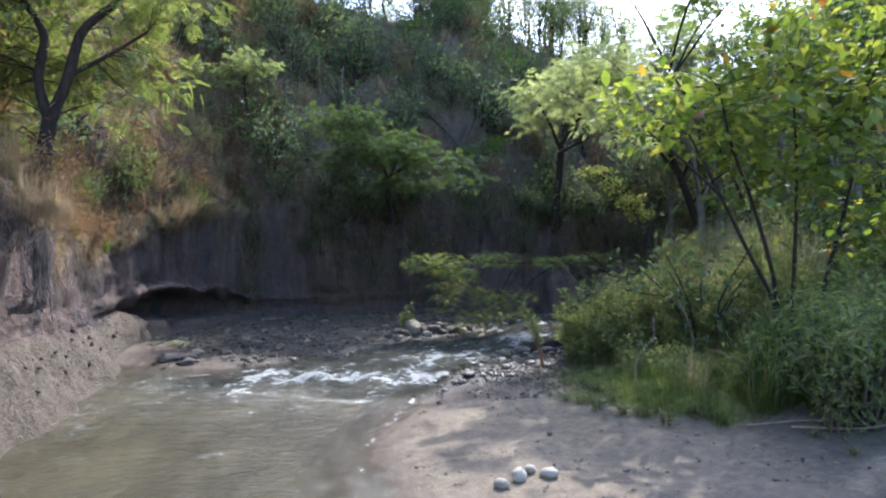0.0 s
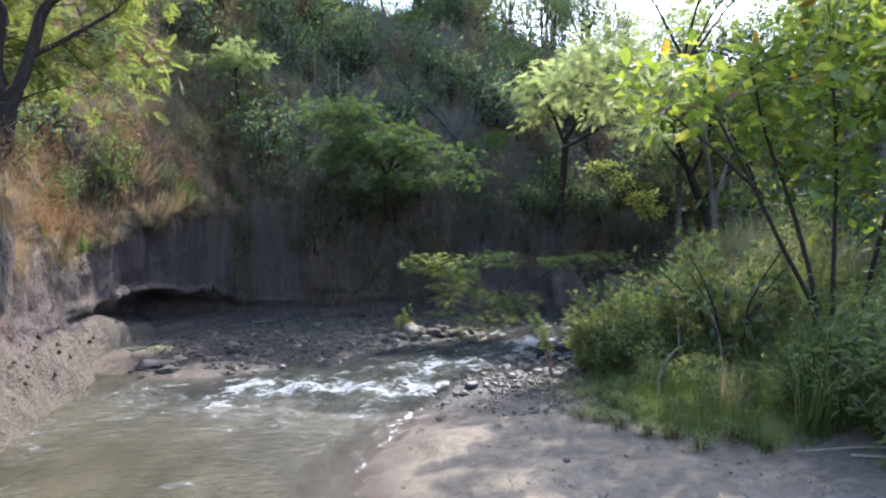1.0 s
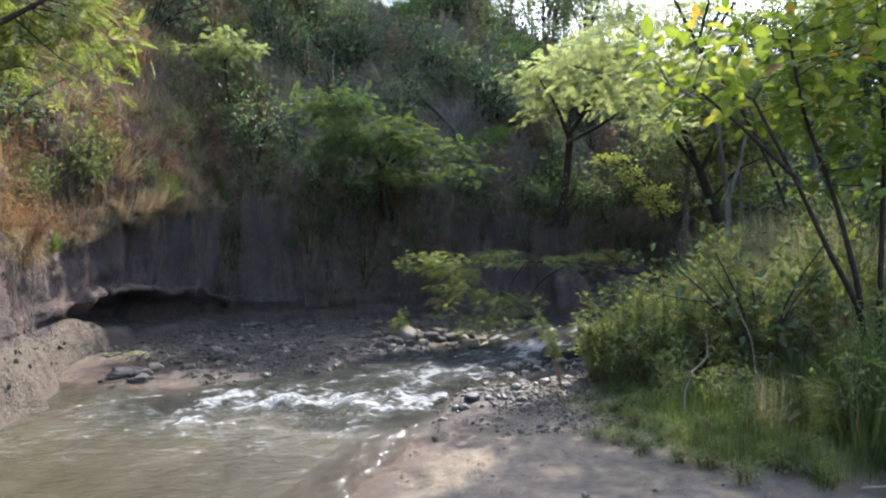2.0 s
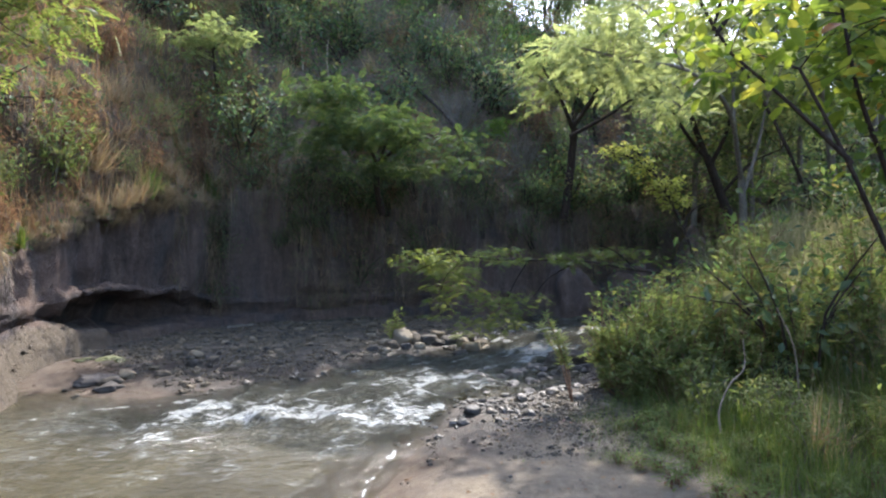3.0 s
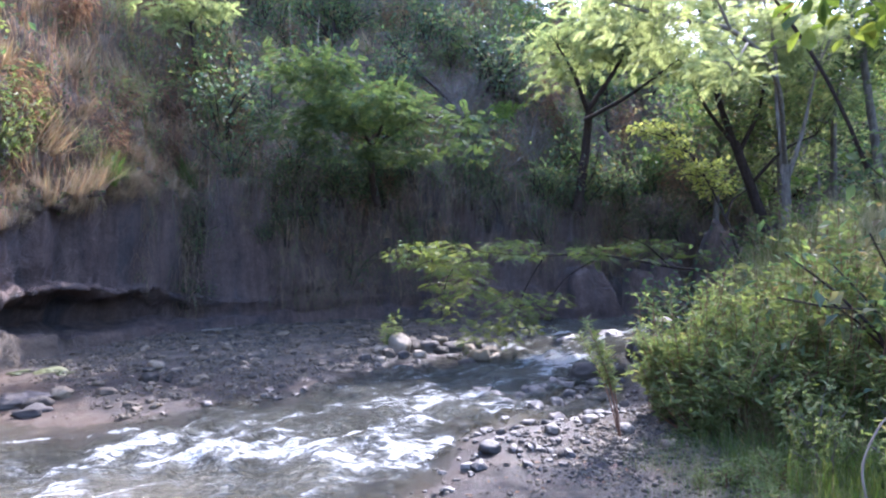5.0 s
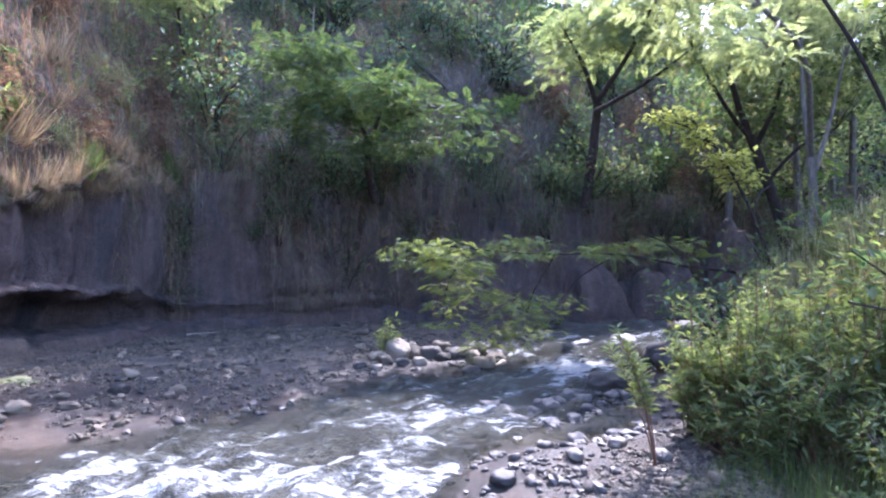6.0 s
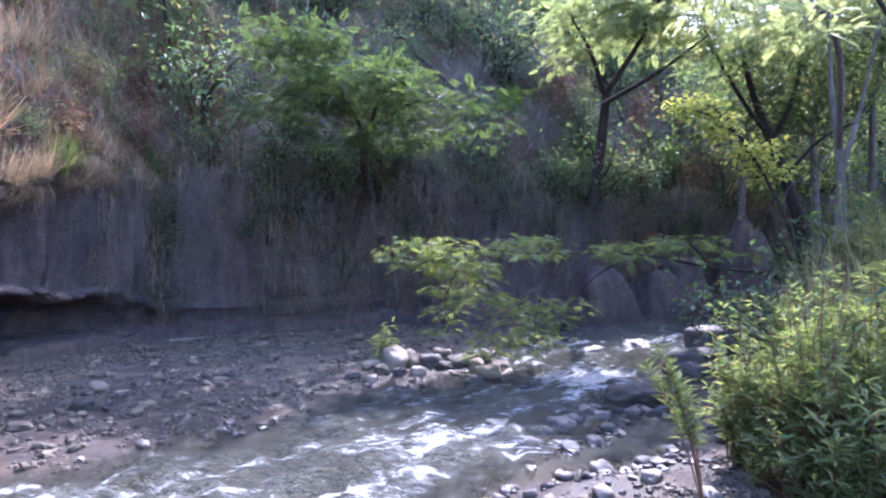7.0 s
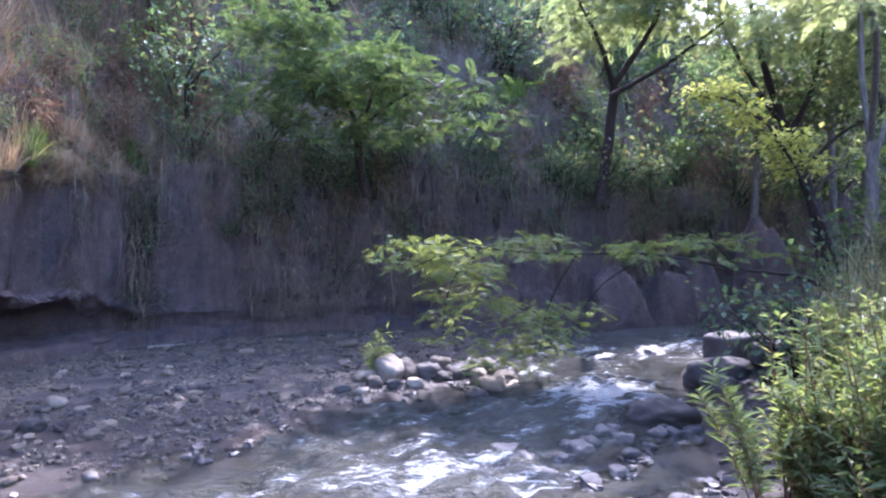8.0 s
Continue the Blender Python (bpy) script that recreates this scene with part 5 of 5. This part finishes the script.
# ---- boulders and stones ----
def lump(seed, detail, flat, rough, boxy=0.0):
    """A rounded stone of unit size: a ball pressed flat, dented and faceted."""
    bm = bmesh.new()
    bmesh.ops.create_icosphere(bm, subdivisions=detail, radius=0.5)
    o = Vector((seed * 7.3, seed * 3.1, seed * 1.7))
    for v in bm.verts:
        c = v.co.normalized()
        k = 0.5 / max(abs(c.x), abs(c.y), abs(c.z)) if boxy else 0.5
        k = 0.5 * (1 - boxy) + min(k, .72) * boxy
        k *= 1 + rough * (noise.noise(c * 1.3 + o) + .45 * noise.noise(c * 3.1 + o) + .2 * noise.noise(c * 7 + o))
        v.co = Vector((c.x * k, c.y * k, c.z * k * flat))
    me = bpy.data.meshes.new("stone")
    bm.to_mesh(me)
    bm.free()
    me.polygons.foreach_set("use_smooth", np.full(len(me.polygons), True))
    return me


def boulder(name, label, x, y, size, mat, seed, sink=.3, flat=.65, rough=.35, boxy=0.0, turn=None, tilt=0.0, group="boulders", z=None):
    me = lump(seed, 4 if max(size) > .5 else 3, 1.0, rough, boxy)
    me.materials.append(mat)
    sx, sy, sz = size
    ob = tagged(new(name, me), label, "stone", group)
    z0 = level(x, y) if z is None else z
    ob.matrix_world = Matrix.LocRotScale(Vector((x, y, z0 + sz * (.5 - sink))), Euler((tilt, 0, rng.uniform(0, 6.28) if turn is None else turn)), Vector((sx, sy, sz)))
    return ob


boulder("boulder", "large squared grey boulder at the water's edge", 4.5, 14.25, (1.1, .75, .62), STONE_DARK, 3, .25, rough=.16, boxy=.85, turn=.1, z=-.2)
boulder("boulder", "rounded grey boulder beside the squared one", 3.4, 12.8, (.85, .65, .52), STONE_DARK, 15, .25, rough=.2, boxy=.3, turn=.2, z=-.22)
boulder("boulder", "grey boulder on the far side of the squared one", 3.95, 12.6, (.7, .6, .45), STONE_DARK, 6, .3, boxy=.3, z=-.2)
boulder("boulder", "flat wet dark rock in the stream", 2.05, 11.35, (.62, .42, .36), STONE, 8, .4, rough=.5, boxy=.5, turn=-.15, z=-.22)
for i in range(18):
    x, y, q = rng.uniform(2.5, 4.7), rng.uniform(11.5, 13.9), rng.uniform(.2, .42)
    if .15 < x - (2.5 + (y - 11.6) * .72) < 1.2:
        boulder("river_boulder", "angular dark stone in the rubble by the boulders", x, y, (q, q * .8, q * .7), STONE_DARK, 300 + i, .3, rough=.45, boxy=.4, group="rubble by the boulders")
for i in range(26):
    x, q = rng.uniform(.3, 2.3), rng.uniform(.1, .24)
    boulder("river_boulder", "wet dark stone breaking the shallow water", x, rng.uniform(9.6, 10.4) + .55 * x, (q, q * .8, q * .7), STONE_WET, 330 + i, .35, rough=.45, boxy=.3, group="stones in the shallows", z=-.23)
boulder("boulder", "wet dark rock in the shallow stream", 2.45, 14.6, (.6, .4, .3), STONE_WET, 9, .4, z=-.25)
boulder("boulder", "flat dark rock breaking the water", 3.4, 15.2, (.9, .5, .3), STONE_WET, 10, .4, z=-.25)
boulder("boulder", "wet dark rock in the stream", 2.3, 12.0, (.45, .35, .28), STONE_WET, 11, .4, z=-.25)
boulder("boulder", "long pale boulder leaning on darker stones", -.72, 13.25, (.3, .5, .36), STONE_PALE, 12, .2, rough=.3, boxy=.3, turn=.5, tilt=.35)
for i, (x, y, s) in enumerate([(-1.15, 13.2, .32), (-.62, 13.45, .36), (-.35, 13.5, .4), (-.7, 13.75, .34), (-.15, 13.3, .3), (.05, 13.5, .38), (.3, 13.3, .34), (-1.0, 12.85, .24), (-.75, 12.8, .22), (-.5, 12.9, .26), (.45, 13.0, .4), (.25, 12.7, .34), (.75, 13.1, .36), (.7, 13.5, .4),
                               (-1.35, 12.6, .2), (-1.1, 12.55, .18), (-.2, 13.9, .35), (.4, 13.9, .4), (1.0, 13.8, .36), (-.9, 13.9, .3)]):
    boulder("river_boulder", "rounded grey boulder in a heap on the gravel bar", x + .13, y, (s * .85, s * rng.uniform(.6, 1.0), s * rng.uniform(.5, .75)), STONE_PALE if i % 3 == 0 else (STONE if i % 3 == 1 else STONE_DARK), 20 + i, .3, rough=.36, boxy=.35, group="heaped boulders")
for i in range(46):
    x, y = rng.uniform(-4.6, -.8), rng.uniform(9.9, 17)
    if shore_distance(np.array([x]), np.array([y]))[0] > .15:
        s = rng.uniform(.11, .26)
        boulder("river_boulder", "larger stone lying on the gravel bar", x, y, (s, s * rng.uniform(.6, 1.2), s * rng.uniform(.4, .65)), STONE, 50 + i, .25, rough=.3, boxy=.2, group="stones on the gravel bar")
for i, (x, y, s) in enumerate([(.37, 8.45, .22), (.25, 8.1, .16), (1.0, 9.9, .22), (1.25, 10.1, .2), (1.5, 9.6, .18), (.85, 10.4, .2), (.6, 9.7, .16), (1.35, 9.0, .18), (1.55, 8.6, .2), (.95, 8.75, .17), (.75, 11.2, .22), (1.5, 10.5, .2), (1.1, 10.9, .26), (1.35, 11.3, .2), (1.7, 10.2, .24), (1.15, 9.5, .24), (.5, 10.3, .2), (.2, 9.4, .18), (-.1, 10.6, .2), (-.9, 10.4, .18), (-.5, 11.6, .22), (.1, 12.0, .24), (1.6, 13.2, .28), (2.1, 13.6, .26)]):
    boulder("river_boulder", "wet dark stone at the edge of the riffle", x, y, (s * .85, s * .7, s * .5), STONE_WET, 110 + i, .2, rough=.3, boxy=.3, group="stones by the riffle")
for x, y, s, mat in [(.42, 4.3, (.12, .09, .08), SAND_STONE), (.57, 4.4, (.12, .11, .12), SAND_STONE), (.67, 4.52, (.09, .08, .07), SAND_STONE), (.8, 4.42, (.15, .1, .08), SAND_STONE)]:
    boulder("sand_stone", "smooth rounded stone lying on the sand", x, y, s, mat, x * 10, .15, rough=.12, group="stones on the sand")
boulder("sand_stone", "small dark stone on the sand", .98, 5.37, (.06, .05, .045), STONE_WET, 4.4, .15, group="stones on the sand")

# leaning slabs at the cliff's foot
for i, (x, y, w, h, tl) in enumerate([(4.0, 18.55, 2.0, 1.25, -.2), (5.15, 18.95, 1.3, 1.1, -.28), (6.2, 19.3, 1.6, 1.35, -.2), (7.7, 19.9, 2.0, 2.2, -.12)]):
    ob = boulder("rock_slab", "smooth leaning rock slab at the foot of the cliff", x, y, (w, 1.0, h * 1.6), CLIFF, 200 + i * 3, .3, rough=.22, boxy=.5, turn=.35, tilt=tl, group="rock slabs", z=-.2)
    for v in ob.data.vertices:
        k = 1 - .55 * (v.co.z + .5) + .12 * noise.noise(v.co * 2.5 + Vector((i, 0, 0)))
        v.co.x = v.co.x * k + .22 * (v.co.z + .5) * (1 if i % 2 else -1)


def cobble_shape(seed):
    """A small rounded stone: a box cut in four on each side, swollen and dented."""
    bm = bmesh.new()
    bmesh.ops.create_cube(bm, size=1.0)
    bmesh.ops.subdivide_edges(bm, edges=bm.edges[:], cuts=1, use_grid_fill=True)
    o = Vector((seed * 5.1, seed * 2.3, seed))
    for v in bm.verts:
        c = v.co.normalized()
        k = (.5 * .5 + .5 * v.co.length) * (1 + .6 * noise.noise(c * 1.7 + o) + .2 * noise.noise(c * 4 + o))
        v.co = Vector((c.x * k, c.y * k * .75, c.z * k * .55))
    me = bpy.data.meshes.new("cobble")
    bm.to_mesh(me)
    bm.free()
    me.polygons.foreach_set("use_smooth", np.full(len(me.polygons), True))
    return me


def cobble_spots(count, x0, x1, y0, y1, lo, hi, seed):
    x, y = rng.uniform(x0, x1, count), rng.uniform(y0, y1, count)
    d = shore_distance(x, y)
    keep = (d > -.35) & ((x > -3.6 - (y - 9.7) * 1.05 - .6 * np.maximum(0, y - 11.5) + .3 * wobble(x, y, .8, 64)) | (rng.random(count) < .06)) & (wobble(x, y, 1.1, seed) > -.8 + rng.random(count) * 1.2)
    x, y = x[keep], y[keep]
    s = lo + (hi - lo) * rng.random(len(x)) ** 4
    return x, y, s


shapes = [cobble_shape(i) for i in range(6)]
for m in shapes:
    m.materials.append(STONE)
wet_shapes = [m.copy() for m in shapes]
for m in wet_shapes:
    m.materials[0] = STONE_WET
for a, n, reg in ((0, 170, (-4.0, -1.5, 10.0, 12.4)), (1, 130, (.15, 1.9, 8.1, 10.2))):
    x, y, s = cobble_spots(n * 2, *reg, .05, .13, 60)
    for px, py, ps in list(zip(x, y, s))[:n]:
        wet = shore_distance(np.array([px]), np.array([py]))[0] < (1.0 if a else .12) * rng.uniform(.5, 1.4)
        ob = part("cobble", (wet_shapes if wet else shapes)[rng.integers(6)], ground)
        ob.matrix_world = Matrix.LocRotScale(Vector((px, py, level(px, py) + ps * .12)), Euler(rng.normal(0, .25, 3) + (0, 0, rng.uniform(0, 6.28))), Vector((ps, ps, ps)))
TINY = (np.array([(-.42, -.3, -.2), (.38, -.36, -.2), (.45, .3, -.2), (-.36, .34, -.2), (-.3, -.2, .22), (.24, -.26, .16), (.3, .2, .24), (-.2, .28, .14)]),
        np.array([(0, 3, 2, 1), (4, 5, 6, 7), (0, 1, 5, 4), (1, 2, 6, 5), (2, 3, 7, 6), (3, 0, 4, 7)]))
T = [(np.array([v.co[:] for v in m.vertices]), np.array([p.vertices[:] for p in m.polygons])) for m in shapes]
for name, mat, dry, lot in (("gravel", STONE, True, [(4000, -7.0, 1.0, 9.3, 17.6, .045, .13), (6875, -7.0, 1.0, 9.3, 17.6, .03, .07), (26250, -7.0, 1.0, 9.2, 15.5, .018, .05), (6500, -.1, 2.4, 7.9, 11.5, .02, .09), (7000, -.1, 2.4, 6.9, 8.8, .012, .06), (500, 1.7, 3.6, 10.6, 12.9, .05, .14)]), ("wet_gravel", STONE_WET, False, [(7000, -7.0, 2.4, 7.7, 17.6, .03, .13), (450, .9, 3.0, 9.3, 12.6, .04, .15)])):
    pieces = []
    for n, x0, x1, y0, y1, lo, hi in lot:
        x, y, s = cobble_spots(n, x0, x1, y0, y1, lo, hi, 61)
        d = shore_distance(x, y)
        edge = np.where(x > 0, .9, .1) * rng.uniform(.4, 1.6, len(x))
        k = (d > edge) if dry else (d <= edge)
        x, y, s = x[k], y[k], s[k]
        z = ground_level(x, y) + s * .1
        which = rng.integers(0, 6, len(x))
        for w in range(6):
            q = which == w
            D3 = rng.normal(0, 1, (q.sum(), 3)) * (1, 1, .2)
            pieces.append(scatter(T[w] if hi > .1 else TINY, np.stack([x[q], y[q], z[q]], -1), frames_for(D3, np.tile((0., 0., 1.), (q.sum(), 1)) + rng.normal(0, .15, (q.sum(), 3))), s[q]))
    V, F = joined(pieces)
    tagged(new(name, mesh(name, V, F, mat, False)), "wet dark stones along the water" if not dry else "grey river gravel and cobbles", "gravel", kind="stuff")

# a sprig on the boulder heap, algae at the shore
sprig = shrub("sprig", "small bright green sprig among the boulders", "plant", "", .45, .14, 7, 26, 8, (.03, .03, .05), NARROW, .12, LEAF_WILLOW, BARK_GREY)
sprig.location = (-.88, 13.35, -.05)

# stones set in the earth of the near bank, and litter on the sand
pieces = []
k = slope_spots(260, 33, 42, 1.6, 5.5)
which = rng.integers(0, 6, len(k))
for w in range(6):
    P = np.array([p for (p, n, _), q in zip(k, which) if q == w])
    pieces.append(scatter(T[w], P, frames_for(rng.normal(0, 1, P.shape), rng.normal(0, 1, P.shape)), .02 + .06 * rng.random(len(P)) ** 3))
tagged(new("embedded_stones", mesh("embedded_stones", *joined(pieces), STONE)), "small stones set in the earth of the bank", "stones", kind="stuff")
x, y = rng.uniform(-.5, 4.5, 3200), rng.uniform(3.2, 8.2, 3200)
q = (shore_distance(x, y) > .1) & (wobble(x, y, .9, 91) > rng.uniform(-1.2, .8, 3200) - .25 * (x - 1.5))
P = np.stack([x[q], y[q], ground_level(x[q], y[q]) + .004], -1)
half = len(P) // 2
V, F = scatter(TINY, P[:half], frames_for(rng.normal(0, 1, (half, 3)) * (1, 1, .1), np.tile((0., 0., 1.), (half, 1))), .008 + .03 * rng.random(half) ** 3)
tagged(new("pebbles", mesh("pebbles", V, F, STONE_WET)), "tiny dark pebbles strewn over the sand", "pebbles", kind="stuff")
V, F = scatter(SMALL, P[half:], frames_for(rng.normal(0, 1, (len(P) - half, 3)) * (1, 1, .15), np.tile((0., 0., 1.), (len(P) - half, 1)) + rng.normal(0, .3, (len(P) - half, 3))), rng.uniform(.02, .06, len(P) - half))
tagged(new("leaf_litter", mesh("leaf_litter", V, F, LEAF_RED, False)), "fallen brown leaves and twigs on the sand", "leaf litter", kind="stuff")

# ---- small things ----
def vine(x, y, z, length):
    """A leafy strand that hangs free of the slope."""
    ob = thing("hanging_vine", (x, y, z), "leafy pale green vine hanging on the slope", "vine", "vines")
    pts = np.array([(0, .3, .1), (0, 0, 0), (.05, -.05, -length * .5), (-.03, -.02, -length)])
    part("stem", mesh("stem", *tube(pts, .01, .005, 4, 5), BARK_DARK), ob)
    L = spline(pts, 14)[14:]
    part("foliage", mesh("foliage", *leaves(SMALL, L, 7, (.07, .07, .05), .1, .3), LEAF_WILLOW, False), ob, kind="stuff")


vine(-6.0, 18.0, 6.7, 1.1)
vine(-6.55, 17.9, 6.4, .8)
vine(-5.4, 17.7, 5.0, .7)


def bare_shrub(x, y, z, r):
    """A leafless grey bush of forking twigs."""
    ob = thing("bare_shrub", (x, y, z), "leafless grey twiggy bush on the slope", "shrub", "bare shrubs")
    twigs = []
    for i in range(26):
        a, h = rng.uniform(0, 6.28), rng.uniform(.5, 1.1) * r
        tip = np.array((math.cos(a) * r * rng.uniform(.3, 1), math.sin(a) * r * .6 - .3 * r, h))
        mid = tip * .5 + rng.normal(0, .08, 3)
        twigs.append(tube([(0, 0, -.15), mid, tip], .016, .005, 4, 3))
        for k in range(4):
            e = mid + (tip - mid) * rng.random() + rng.normal(0, .22, 3)
            twigs.append(tube([mid, (mid + e) / 2 + rng.normal(0, .04, 3), e], .007, .003, 3, 2))
    part("branchwork", mesh("branchwork", *joined(twigs), BARK_GREY), ob, kind="stuff")


for name, pts, r, lab in [("fallen_trunk", [(-1.1, 21.45, 7.75), (-.6, 20.85, 6.95), (0, 20.2, 6.2), (.65, 19.5, 5.25)], .075, "dark dead trunk fallen down the overgrown slope"),
                          ("dead_stalk", [(-4.35, 20.6, 7.3), (-4.4, 20.6, 8.1), (-4.45, 20.65, 9.0)], .035, "tall pale dead stalk standing on the slope"),
                          ("dead_stalk", [(-3.5, 20.4, 7.2), (-3.55, 20.4, 7.9), (-3.5, 20.4, 8.5)], .025, "pale dead stalk standing in the scrub")]:
    o = np.array(pts[0])
    tagged(new(name, mesh(name, *tube(np.array(pts) - o, r, r * .45, 7, 6, .08), BARK_DARK if name == "fallen_trunk" else BARK_PALE)), lab, "dead wood").location = pts[0]
for sx, v, r in ((53.0, 9.4, 1.2), (54.6, 9.8, 1.3), (55.6, 9.2, 1.1), (51.0, 10.3, 1.0), (57.5, 9.6, 1.0), (52.0, 9.2, 1.3), (53.8, 9.0, 1.2), (54.2, 10.3, 1.3), (55.2, 10.0, 1.3), (56.4, 9.6, 1.2), (52.6, 10.2, 1.2), (56, 10.4, 1.3)):
    p, n = cliff_spot(sx, v)
    bare_shrub(*p, r)
for x, y, z in ((-6.15, 13.9, 2.75), (-6.3, 13.5, 2.6), (-6.2, 14.4, 2.9)):
    plant("dry" if z < 2.8 else "blade", (x, y, z), 1.1, (0, .35))

for x, y, k in ((3.1, 9.3, 1.5), (3.3, 8.9, 1.6), (3.7, 9.6, 1.7), (4.2, 9.2, 1.8), (3.5, 9.9, 1.5), (4.6, 8.8, 1.9), (5.0, 9.6, 1.9)):
    plant("dry", (x, y, level(x, y)), k * .55)

MOSS, t, bs, _ = material("green_algae")
t.links.new(ramp(t, noise_tex(t, coords(t), 14, 6), [(0.3, (0.024, 0.028, 0.008)), (0.7, (0.095, 0.1, 0.02))]), bs.inputs["Base Color"])
bs.inputs["Roughness"].default_value = 0.7
for x, y, w in ((-5.5, 11.75, .45), (-5.2, 11.55, .26), (-5.85, 11.6, .24)):
    ob = boulder("algae_mat", "bright green algae mat at the edge of the pool", x, y, (w, w * .6, .07), MOSS, x, .45, rough=.9, group="algae")
    ob["category"] = "algae"
boulder("boulder", "flat dark wet ledge at the edge of the pool", -4.75, 10.2, (.6, .4, .2), STONE_DARK, 31, .55, rough=.6, boxy=.3, turn=.1)
boulder("boulder", "low dark wet rock beside the sand spit", -4.35, 9.75, (.34, .22, .14), STONE_DARK, 32, .5, rough=.6, boxy=.3, turn=.2)
o = np.array((-4.9, 15.4, level(-4.9, 15.4) + .04))
tagged(new("driftwood", mesh("driftwood", *tube([(0, 0, 0), (.3, .05, .02), (.6, .02, .05)], .035, .015, 6, 5, .08), BARK_GREY)), "grey piece of driftwood on the gravel", "driftwood").location = o
